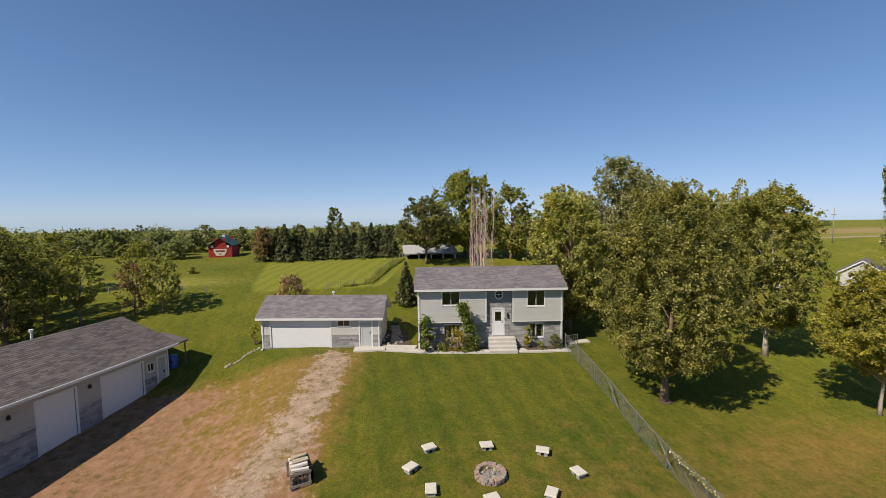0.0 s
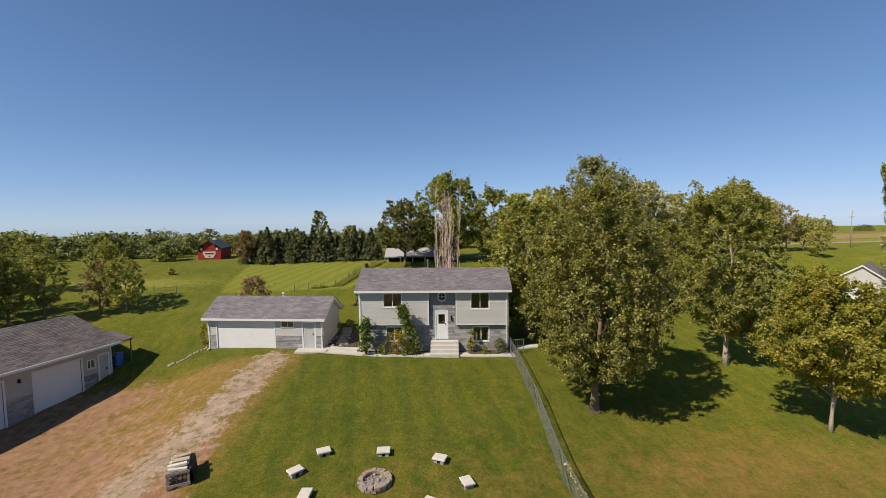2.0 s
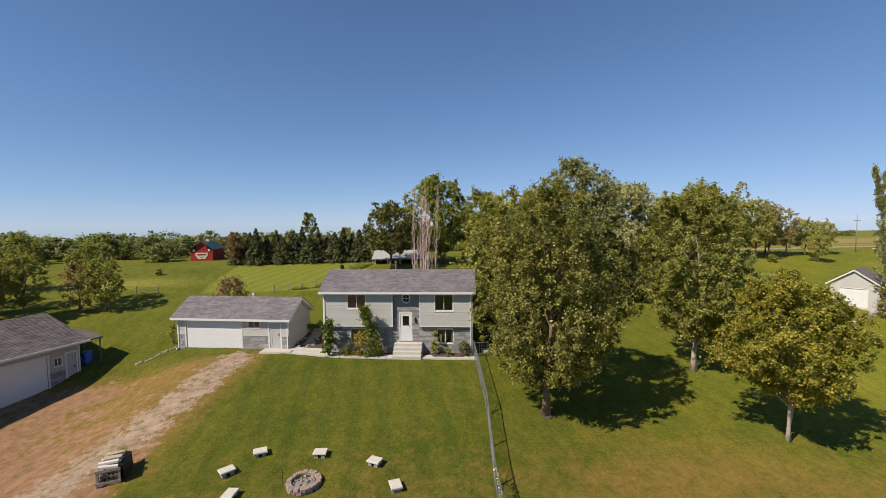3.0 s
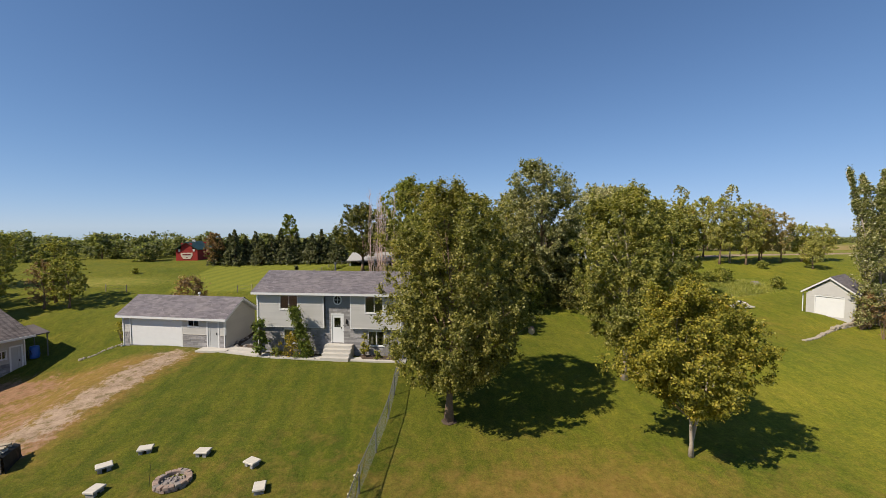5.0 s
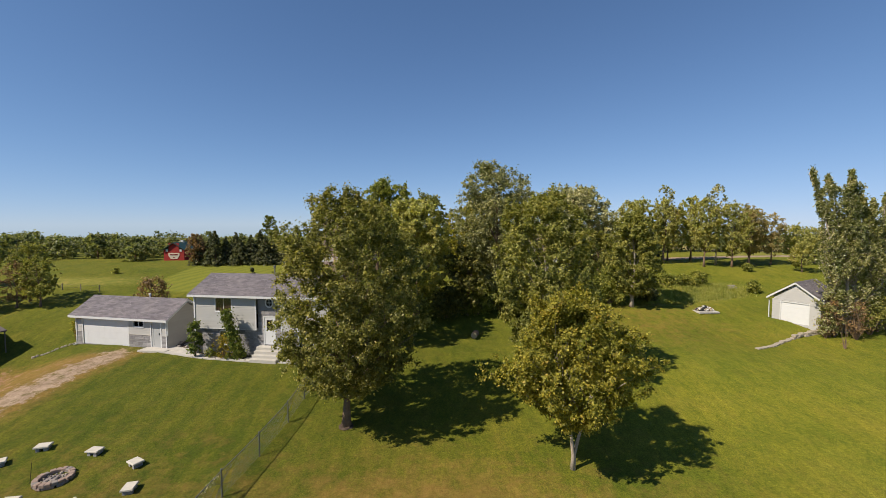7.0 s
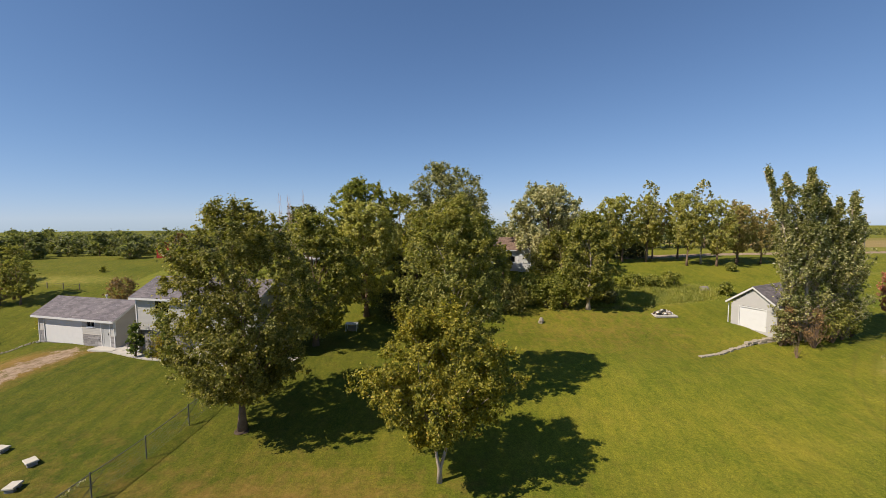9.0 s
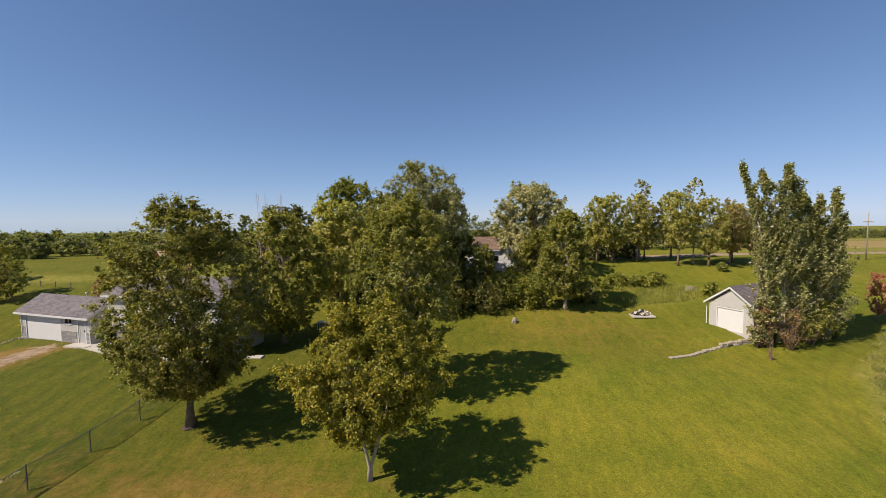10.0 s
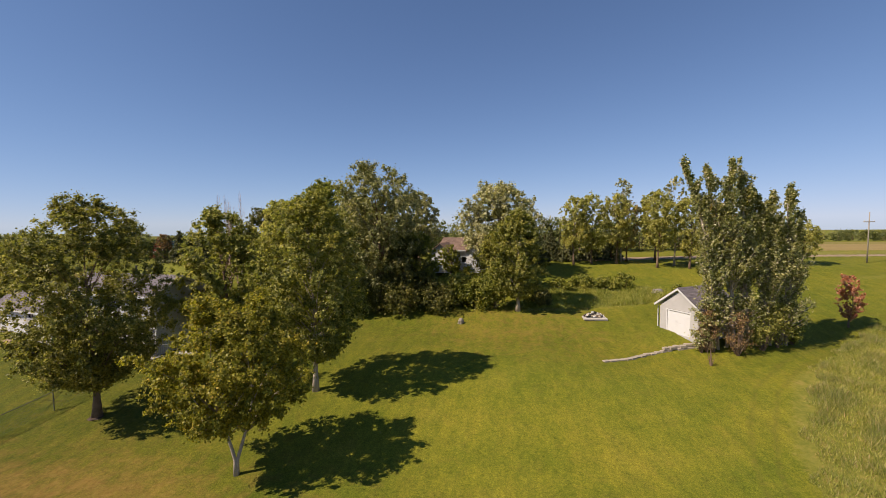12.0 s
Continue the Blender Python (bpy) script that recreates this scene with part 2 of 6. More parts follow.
LEAF_MAPLE = leafage("maple leaves", (0.108, 0.128, 0.038), (0.248, 0.262, 0.072), (0.430, 0.425, 0.140), 0.45, (0.52, 0.50, 0.28))
LEAF_YELLOW = leafage("yellowing leaves", (0.130, 0.150, 0.030), (0.295, 0.305, 0.055), (0.510, 0.485, 0.090), 0.45, (0.600, 0.450, 0.110))
LEAF_GREEN = leafage("green leaves", (0.122, 0.160, 0.035), (0.248, 0.288, 0.063), (0.434, 0.449, 0.116), 0.45)
LEAF_OLIVE = leafage("olive leaves", (0.138, 0.168, 0.046), (0.282, 0.312, 0.085), (0.490, 0.490, 0.165), 0.45)
LEAF_SILVER = leafage("silver-backed leaves", (0.200, 0.222, 0.116), (0.420, 0.440, 0.250), (0.720, 0.740, 0.530), 0.4)
LEAF_POPLAR = leafage("poplar leaves", (0.140, 0.172, 0.066), (0.300, 0.335, 0.135), (0.620, 0.630, 0.390), 0.45, (0.80, 0.82, 0.78))
LEAF_FAR = leafage("distant leaves", (0.108, 0.138, 0.066), (0.200, 0.240, 0.110), (0.325, 0.350, 0.170), 0.45)
LEAF_GRAY = leafage("gray-green maple leaves", (0.140, 0.162, 0.074), (0.275, 0.298, 0.140), (0.520, 0.540, 0.310), 0.4)
LEAF_BROWNING = leafage("browning leaves", (0.275, 0.250, 0.120), (0.490, 0.430, 0.215), (0.670, 0.570, 0.330), 0.5)
# Oak foliage; on the thicket this darkness is the trees' shade in colour.
LEAF_DARK = leafage("dark oak and shaded thicket leaves", (0.070, 0.085, 0.024), (0.135, 0.150, 0.042), (0.26, 0.26, 0.085), 0.35)
LEAF_ROW = leafage("light olive leaves", (0.245, 0.270, 0.092), (0.470, 0.495, 0.180), (0.690, 0.680, 0.290), 0.5)
LEAF_SPRUCE = leafage("spruce needles", (0.060, 0.078, 0.040), (0.120, 0.142, 0.068), (0.210, 0.235, 0.115), 0.25)
LEAF_RED = leafage("red autumn leaves", (0.400, 0.160, 0.120), (0.620, 0.300, 0.225), (0.760, 0.540, 0.400), 0.4)
LEAF_TWIG = leafage("sparse rusty leaves", (0.165, 0.120, 0.062), (0.310, 0.215, 0.118), (0.440, 0.310, 0.170), 0.3)
LEAF_VINE = leafage("vine leaves", (0.062, 0.105, 0.022), (0.140, 0.200, 0.042), (0.245, 0.300, 0.070), 0.3)
LEAF_WEED = leafage("tall weeds", (0.17, 0.215, 0.065), (0.315, 0.345, 0.130), (0.500, 0.460, 0.240), 0.4, (0.66, 0.50, 0.34))
LEAF_UNDER = leafage("leafy undergrowth", (0.185, 0.245, 0.045), (0.335, 0.390, 0.090), (0.470, 0.480, 0.160), 0.4)
LEAF_BLOSSOM = leafage("white blossoms", (0.16, 0.21, 0.06), (0.34, 0.37, 0.19), (0.84, 0.84, 0.80), 0.3)
LEAF_FLOWER = leafage("yellow flowering shrub", (0.075, 0.100, 0.015), (0.213, 0.200, 0.025), (0.525, 0.413, 0.037), 0.3)


def meadow():
    """Lawn, fields, gravel and bare soil on the one sheet of ground, by its zones."""
    n = Nodes("lawn and fields", 0.95)
    n.bsdf.inputs["Specular IOR Level"].default_value = 0.15
    def zone(name):
        a = n.t.nodes.new("ShaderNodeAttribute")
        a.attribute_name = name
        return a.outputs["Fac"]
    blades = n.noise(38.0, 3.0, 0.75)
    tuft = n.noise(5.0, 4.0, 0.7)
    patch = n.noise(0.35, 5.0, 0.62)
    broad = n.noise(0.09, 3.0, 0.55)
    fresh = n.ramp(patch, [(0.30, (0.098, 0.128, 0.014)), (0.50, (0.153, 0.162, 0.022)), (0.70, (0.198, 0.188, 0.034))])
    fresh = n.mix(0.45, fresh, n.ramp(tuft, [(0.32, (0.072, 0.098, 0.012)), (0.68, (0.215, 0.216, 0.036))]))
    fresh = n.mix(1.0, fresh, n.ramp(blades, [(0.28, (0.45, 0.48, 0.45)), (0.72, (1.55, 1.5, 1.45))]), "MULTIPLY")
    fresh = n.mix(1.0, fresh, n.ramp(broad, [(0.35, (0.88, 0.94, 0.9)), (0.65, (1.12, 1.06, 1.05))]), "MULTIPLY")
    streak = n.noise(2.4, 5.0, 0.75, stretch=(1.0, 0.35, 1.0))
    fresh = n.mix(1.0, fresh, n.ramp(streak, [(0.32, (0.76, 0.82, 0.80)), (0.68, (1.22, 1.17, 1.12))]), "MULTIPLY")
    # Right lawn lighter, left darker: sun-angle sheen put into colour, plus real yellowing.
    fresh = n.mix(zone("pale"), n.mix(1.0, fresh, (0.67, 0.765, 0.66), "MULTIPLY"), n.mix(1.0, fresh, (1.47, 1.54, 1.24), "MULTIPLY"))
    grain = n.noise(13.0, 3.0, 0.7)
    fresh = n.mix(1.0, fresh, n.ramp(grain, [(0.32, (0.68, 0.72, 0.68)), (0.68, (1.30, 1.26, 1.22))]), "MULTIPLY")
    # mower lanes
    wave = n.t.nodes.new("ShaderNodeTexWave")
    wave.inputs["Scale"].default_value, wave.inputs["Distortion"].default_value = 0.20, 0.9
    wave.inputs["Detail"].default_value = 1.0
    n.link(n.place(), wave.inputs["Vector"])
    fresh = n.mix(zone("lanes"), fresh, n.mix(1.0, fresh, n.ramp(wave.outputs["Fac"], [(0.2, (0.88, 0.93, 0.92)), (0.8, (1.09, 1.05, 1.0))]), "MULTIPLY"))
    def soft(z, sharp=3.0, amount=1.5, fac=None):
        m = n.math("ADD", zone(z), n.math("MULTIPLY", n.math("SUBTRACT", fac or tuft, 0.5), amount))
        inside = n.math("MULTIPLY", zone(z), 6.0, True)
        return n.math("MULTIPLY", n.math("MULTIPLY", n.math("SUBTRACT", m, 0.5 - 0.5 / sharp), sharp, True), inside)
    dry = n.ramp(tuft, [(0.3, (0.23, 0.135, 0.04)), (0.7, (0.36, 0.225, 0.08))])
    c = n.mix(n.math("MULTIPLY", soft("dry", 1.2, 1.9, n.noise(1.2, 5.0, 0.7)), 0.65), fresh, dry)
    hay = n.ramp(tuft, [(0.3, (0.140, 0.178, 0.024)), (0.7, (0.232, 0.250, 0.042))])
    hayw = n.t.nodes.new("ShaderNodeTexWave")
    hayw.inputs["Scale"].default_value, hayw.inputs["Distortion"].default_value = 0.22, 3.0
    turned = n.t.nodes.new("ShaderNodeMapping")
    turned.inputs["Rotation"].default_value = (0, 0, radians(28))
    n.link(n.place(), turned.inputs["Vector"])
    n.link(turned.outputs[0], hayw.inputs["Vector"])
    hay = n.mix(1.0, hay, n.ramp(hayw.outputs["Fac"], [(0.2, (0.88, 0.92, 0.92)), (0.7, (1.07, 1.06, 1.0))]), "MULTIPLY")
    c = n.mix(soft("hay", 4.0, 0.3), c, hay)
    rough_grass = n.ramp(n.noise(1.6, 6.0, 0.75), [(0.3, (0.11, 0.145, 0.024)), (0.5, (0.22, 0.24, 0.045)), (0.72, (0.36, 0.29, 0.10))])
    c = n.mix(soft("rough", 3.0, 0.8), c, rough_grass)
    crop = n.ramp(n.noise(0.8, 5.0, 0.7, stretch=(0.15, 2.2, 1)), [(0.3, (0.22, 0.185, 0.075)), (0.7, (0.38, 0.31, 0.14))])
    c = n.mix(soft("crop", 6.0, 0.3), c, crop)
    earth = n.ramp(n.noise(2.2, 6.0, 0.7), [(0.28, (0.170, 0.090, 0.050)), (0.5, (0.285, 0.165, 0.098)), (0.72, (0.40, 0.275, 0.185))])
    earth = n.mix(0.35, earth, n.ramp(n.noise(26.0, 3.0, 0.7), [(0.3, (0.16, 0.098, 0.062)), (0.7, (0.47, 0.335, 0.235))]))
    broken = n.math("ADD", n.math("MULTIPLY", n.noise(1.1, 6.0, 0.72), 0.55), n.math("MULTIPLY", n.noise(3.6, 5.0, 0.8), 0.45))
    c = n.mix(soft("soil", 4.6, 4.4, broken), c, earth)
    stones = n.t.nodes.new("ShaderNodeTexVoronoi")
    stones.inputs["Scale"].default_value = 17.0
    n.link(n.place(), stones.inputs["Vector"])
    gravel = n.mix(0.30, n.ramp(n.noise(1.3, 6.0, 0.7), [(0.3, (0.27, 0.215, 0.168)), (0.7, (0.47, 0.39, 0.325))]), n.ramp(stones.outputs["Color"], [(0.2, (0.22, 0.20, 0.19)), (0.8, (0.75, 0.72, 0.70))]), "SOFT_LIGHT")
    c = n.mix(soft("gravel", 3.8, 4.2, broken), c, gravel)
    litter = n.math("MULTIPLY", n.math("MULTIPLY", n.math("SUBTRACT", n.noise(2.1, 7.0, 0.8), 0.505), 9.0, True), n.math("ADD", zone("gravel"), zone("soil"), True))
    c = n.mix(n.math("MULTIPLY", litter, 0.8), c, n.ramp(tuft, [(0.3, (0.085, 0.085, 0.022)), (0.7, (0.17, 0.145, 0.045))]))
    c = n.mix(soft("track", 2.0, 0.8), c, n.ramp(tuft, [(0.3, (0.10, 0.115, 0.018)), (0.7, (0.17, 0.165, 0.032))]))
    c = n.mix(1.0, c, (0.90, 0.815, 0.715), "MULTIPLY")
    n.colour(c)
    n.bump(n.math("ADD", blades, n.math("MULTIPLY", tuft, 0.8)), 0.7, 0.05)
    return n.mat


MEADOW = meadow()

# ---- the ground ----
def spread(lo, hi, step, far, grow=1.25):
    out = list(np.arange(lo, hi + 1e-6, step))
    d, a, b = step, lo, hi
    while b < far or a > -far:
        d *= grow
        a, b = a - d, b + d
        out = [a] + out + [b]
    return np.array(out)


gx, gy = spread(-24, 84, 0.6, 3000), spread(4, 64, 0.5, 3000)
gx = np.unique(np.concatenate([gx[(gx < 49.9) | (gx > 70.1)], np.arange(50, 70.01, 0.25)]))
gy = np.unique(np.concatenate([gy[(gy < 8.9) | (gy > 35.1)], np.arange(9, 35.01, 0.3)]))
GX, GY = np.meshgrid(gx, gy)
rng = np.random.default_rng(5)
GZ = land(GX, GY) + rng.normal(0, 0.012, GX.shape)


def near(x, y, pts, half, soft=0.5):
    """1 within half metres of the line through pts, falling to 0 over soft."""
    best = np.full(x.shape, 1e9)
    for (ax, ay), (bx, by) in zip(pts[:-1], pts[1:]):
        t = np.clip(((x - ax) * (bx - ax) + (y - ay) * (by - ay)) / ((bx - ax) ** 2 + (by - ay) ** 2), 0, 1)
        best = np.minimum(best, np.hypot(x - ax - t * (bx - ax), y - ay - t * (by - ay)))
    return np.clip((half - best) / soft + 0.5, 0, 1)


def blob(x, y, cx, cy, rx, ry):
    return np.exp(-(((x - cx) / rx) ** 2) - ((y - cy) / ry) ** 2)


edge_x = np.interp(GY, [0, 14, 17, 20.2, 24.7, 29.8], [-3.4, -2.6, -2.1, -1.4, -0.44, 0.7])
yard = np.clip((edge_x - GX) / 0.8 + 0.5, 0, 1) * np.clip((31.5 - GY) / 1.5, 0, 1) * np.clip((GX + 22) / 2, 0, 1)
zones = {
    "gravel": near(GX, GY, [(-0.7, 30.2), (-1.9, 25.1), (-2.8, 22.2), (-4.1, 19.8), (-6.0, 15.0), (-8, 8)], 1.25, 2.2) * np.clip((edge_x - GX) / 0.9 + 0.6, 0, 1) * 0.92,
    "soil": yard * np.clip(0.37 + 0.61 * np.clip((25.0 - GY) / 7, 0, 1) + 0.25 * blob(GX, GY, -8.5, 24.5, 2.2, 6) - 0.12 * blob(GX, GY, -4.6, 27.5, 3.2, 5.0), 0, 1.1),
    "dry": 0.22 * blob(GX, GY, 25, 12.0, 11, 4.5) + 0.5 * blob(GX, GY, 22.5, 14.6, 5.5, 2.2) + 0.3 * blob(GX, GY, 30.5, 11.5, 3.0, 2.0) + 0.28 * blob(GX, GY, 43, 36, 7, 5) + 0.22 * blob(GX, GY, 9, 14, 8, 5) + 0.40 * near(GX, GY, [(-2.2, 15), (-0.6, 21.5), (0.2, 26), (1.2, 31)], 0.5, 1.0) + 0.07 + 0.3 * blob(GX, GY, -2, 31, 4, 1) + 0.8 * yard,
    # pale: grass sheen by view angle, put into colour with the yellower right lawn
    "pale": np.clip((GX - 20) / 20, 0, 1) * 0.76 * np.clip((40 - GY) / 14, 0.45, 1) + 0.25 * np.clip((GY - 33) / 8, 0, 1),
    "lanes": np.clip(near(GX, GY, [(8, 5), (8, 29)], 7, 2) * 0.85 + 0.3, 0, 1),
    "hay": np.clip((GX + 10) / 2, 0, 1) * np.clip((7 - (GX - 0.42 * (GY - 50))) / 1.5, 0, 1) * np.clip((GY - 44) / 3, 0, 1) * np.clip((61 - GY) / 1, 0, 1),
    "rough": np.clip(blob(GX, GY, 51, 43.5, 7, 4.0) + near(GX, GY, [(57, 8), (59.5, 18), (63.5, 24), (71.5, 29)], 4.5, 2) + 0.7 * blob(GX, GY, -20, 50, 14, 3) + np.clip((GY - 62) / 8, 0, 1) * 0.4, 0, 1),
    "crop": np.clip((GX - 78) / 8, 0, 1) * np.clip((GY - 76) / 4, 0, 1) * (0.72 + 0.28 * np.sin(GY * 0.09)) * np.clip((150 - GY) / 8, 0.25, 1),
    "track": 0.62 * near(GX, GY, [(50.9, 8), (51.1, 11.5), (51.6, 15.0), (52.7, 18.4), (54.3, 21.6), (57.0, 25.7), (61.2, 29.7), (66.6, 33.4)], 0.15, 0.45) + 0.6 * near(GX, GY, [(51.7, 8), (51.9, 11.5), (52.4, 14.8), (53.5, 18.0), (55.2, 21.1), (57.9, 25.1), (61.9, 29.0), (67.2, 32.6)], 0.15, 0.4),
}
# Narrow strip across the far right lawn takes the rough-grass colours.
zones["rough"] = np.maximum(zones["rough"], 0.55 * near(GX, GY, [(80.7, 49.8), (84.6, 50.6), (89.1, 51.6)], 0.8, 1.2))
zones["soil"] = np.maximum(zones["soil"], yard * near(GX, GY, [(-17.5, 10), (-14.5, 20.0), (-11.0, 29.0)], 3.4, 3.4) * np.clip((31 - GY) / 1.5, 0, 1))
zones["gravel"] = np.maximum(zones["gravel"], near(GX, GY, [(56, 62.5), (76, 66.5), (96, 67.5), (260, 68)], 1.6, 1.2))
zones["rough"] = np.maximum(zones["rough"], near(GX, GY, [(60, 72), (96, 73.5), (260, 74)], 2.6, 1.6) * np.clip((GX - 70) / 10, 0, 1))
nx, ny = len(gx), len(gy)
me = bpy.data.meshes.new("ground")
verts = np.stack([GX, GY, GZ], -1).reshape(-1, 3)
idx = np.arange(nx * ny).reshape(ny, nx)
quads = np.stack([idx[:-1, :-1], idx[:-1, 1:], idx[1:, 1:], idx[1:, :-1]], -1).reshape(-1, 4)
me.vertices.add(len(verts))
me.vertices.foreach_set("co", verts.ravel())
me.loops.add(quads.size)
me.loops.foreach_set("vertex_index", quads.ravel().astype(np.int32))
me.polygons.add(len(quads))
me.polygons.foreach_set("loop_start", np.arange(0, quads.size, 4, dtype=np.int32))
me.update(calc_edges=True)
me.polygons.foreach_set("use_smooth", [True] * len(quads))
for key, val in zones.items():
    me.attributes.new(key, "FLOAT", "POINT").data.foreach_set("value", np.clip(val, 0, 1.2).ravel().astype(np.float32))
me.materials.append(MEADOW)
tagged(new("ground", me), "mown lawn with dry patches, gravel drive, hay field and far crops", "ground", kind="structure")

# ---- trees ----
def leaf_mesh(name, centres, radii, per, size, mat, flat=0.75, up=0.45, droop=0.0, rng=None, core=None, reach=1.9):
    """Small folded leaves scattered in clumps: one diamond of two triangles a leaf."""
    k = len(centres)
    per = np.broadcast_to(np.asarray(per), (k,)).astype(int)
    owner = np.repeat(np.arange(k), per)
    n = len(owner)
    d = rng.normal(size=(n, 3))
    d /= np.linalg.norm(d, axis=1)[:, None] + 1e-9
    r = np.minimum(np.abs(rng.normal(size=n)) * 0.75, reach)
    off = d * r[:, None] * radii[owner][:, None]
    off[:, 2] *= flat
    pos = centres[owner] + off
    mid = centres.mean(0) if core is None else core
    out = pos - mid
    out /= np.linalg.norm(out, axis=1)[:, None] + 1e-9
    nor = rng.normal(size=(n, 3)) * 0.70 + out * 0.55 + np.array([0, 0, up])
    nor /= np.linalg.norm(nor, axis=1)[:, None] + 1e-9
    a = np.cross(nor, rng.normal(size=(n, 3)))
    a /= np.linalg.norm(a, axis=1)[:, None] + 1e-9
    a[:, 2] -= droop
    b = np.cross(nor, a)
    s = size * (0.65 + 0.7 * rng.random(n))[:, None]
    v = np.stack([pos - a * s * 0.75, pos + b * s * 0.5 + nor * s * 0.12, pos + a * s * 0.75, pos - b * s * 0.5 + nor * s * 0.12], 1).reshape(-1, 3)
    i = np.arange(n)[:, None] * 4
    tri = np.concatenate([i + np.array([[0, 1, 2]]), i + np.array([[0, 2, 3]])], 1).reshape(-1, 3)
    me = bpy.data.meshes.new(name)
    me.vertices.add(len(v))
    me.vertices.foreach_set("co", v.ravel().astype(np.float32))
    me.loops.add(tri.size)
    me.loops.foreach_set("vertex_index", tri.ravel().astype(np.int32))
    me.polygons.add(len(tri))
    me.polygons.foreach_set("loop_start", np.arange(0, tri.size, 3, dtype=np.int32))
    me.update(calc_edges=True)
    me.materials.append(mat)
    return me


def width_at(shape, h):
    """Half-width of a crown, 0 to 1, at the height h, 0 to 1, within it."""
    if shape == "oval":
        return np.sqrt(np.clip(1 - (np.abs(h - 0.42) / np.where(h < 0.42, 0.44, 0.60)) ** 2.0, 0, 1))
    if shape == "dome":
        return np.sqrt(np.clip(1 - (np.abs(h - 0.36) / np.where(h < 0.36, 0.38, 0.66)) ** 1.75, 0, 1))
    if shape == "tall":
        return np.clip(0.55 + 0.6 * h, 0, 1) * np.sqrt(np.clip(1 - (np.clip(h - 0.45, 0, 1) / 0.56) ** 2, 0, 1))
    if shape == "cone":
        return np.clip(1.02 - h, 0.02, 1) ** 0.8 * np.clip(0.5 + 3 * h, 0, 1)
    return np.sqrt(np.clip(1 - (h - 0.45) ** 2 / 0.33, 0, 1))


def crown_points(rng, n, height, base, width, shape, depth=None, lumps=0.28):
    h = rng.random(n)
    ang = rng.random(n) * 2 * math.pi
    phase = rng.random(6) * 6.28
    lump = 1 - lumps * (0.5 + 0.5 * np.sin(3 * ang + phase[0] + 5 * h)) * (0.5 + 0.5 * np.sin(9 * h + phase[1] + 2 * ang))
    rad = (0.25 + 0.75 * rng.random(n) ** 0.5) * width_at(shape, h) * lump * width / 2
    p = np.stack([rad * np.cos(ang), rad * np.sin(ang) * (depth or 1.0), base + h * (height - base)], 1)
    return p


def make_tree(name, seed, height, base, width, shape, clumps, per, leaf, mat, bark, radius, label, category="tree", group="", lean=(0, 0), stems=1, depth=None, clump=0.11, lumps=0.28, up=0.45, at=(0, 0), turn=0):
    """Trunk, limbs and twigs, with tufts of leaves along the twigs."""
    r = np.random.default_rng(seed)
    subs = 8 if clumps > 160 else 6
    count = max(12, round(clumps * 4.2 / (subs * 3)))
    wood, tufts = Mesh(), []
    axes = []
    for s in range(stems):
        dx, dy = (lean if stems == 1 else (lean[0] + 0.24 * math.cos(s * 3.1 + 0.4), lean[1] + 0.24 * math.sin(s * 3.1 + 0.4)))
        pts = [Vector((dx * min(max(z - 0.5, 0), 3.2) + 0.12 * math.sin(5 * z / height + s) * z / height * 3, dy * min(max(z - 0.5, 0), 3.2) + 0.12 * math.cos(6 * z / height + s) * z / height * 3, z)) for z in np.linspace(-0.12, height * 0.9, 10)]
        wood.tube(pts, [radius * (1.4 if i == 0 else 1.0) * max(0.06, 1 - 0.97 * (i / 9) ** 0.75) / stems ** 0.35 for i in range(10)], 9)
        axes.append(pts)

    def on_axis(pts, z):
        q = min(max((z + 0.12) / (height * 0.9 + 0.12) * 9, 0), 8.999)
        return pts[int(q)].lerp(pts[int(q) + 1], q - int(q))

    for i in range(count):
        k = (i + 0.5) / count
        a = 2.39996 * i + 0.5 * r.normal()
        h = min(1.0, 0.03 + 1.0 * k ** 1.1 + 0.07 * r.normal())
        h = min(max(h, 0.02), 0.995)
        reach = width / 2 * float(width_at(shape, np.float64(h))) * (0.60 + 0.34 * r.random())
        z1 = base + h * (height - base)
        z0 = max(base * 0.7, z1 - 0.75 * reach - 0.25 * height * (0.3 + 0.4 * r.random()) * (h + 0.15))
        p0 = on_axis(axes[i % stems], min(z0, height * 0.86))
        cen = on_axis(axes[i % stems], z1)
        p3 = Vector((cen.x + reach * math.cos(a), cen.y + reach * math.sin(a) * (depth or 1.0), z1))
        mid = p0.lerp(p3, 0.5) + Vector((0, 0, 0.10 * (p3 - p0).length * (0.4 + h)))
        lr = radius * (0.20 + 0.20 * r.random()) * max(0.3, 1 - p0.z / height)
        wood.tube([p0, p0.lerp(mid, 0.55), mid, mid.lerp(p3, 0.55), p3], [lr, lr * 0.8, lr * 0.6, lr * 0.35, lr * 0.12], 5)
        along = (p3 - p0).normalized()
        for j in range(subs):
            t = 0.30 + 0.72 * (j + r.random()) / subs
            q = p0.lerp(mid, t * 2) if t < 0.5 else mid.lerp(p3, min(t, 1.0) * 2 - 1)
            d = (along * 0.55 + Vector(r.normal(size=3)) * 0.55 + Vector((0, 0, 0.35 + 0.25 * h))).normalized()
            e = q + d * width * (0.05 + 0.055 * r.random()) * (1.2 - 0.35 * t)
            if j % 2 == 0:
                wood.tube([q, q.lerp(e, 0.5), e], [lr * 0.3, lr * 0.2, lr * 0.06], 4)
            for f in (0.35, 0.72, 1.08):
                tufts.append(q.lerp(e, f) + Vector(r.normal(size=3)) * 0.02 * width)
    tufts = np.array([tuple(v) for v in tufts])
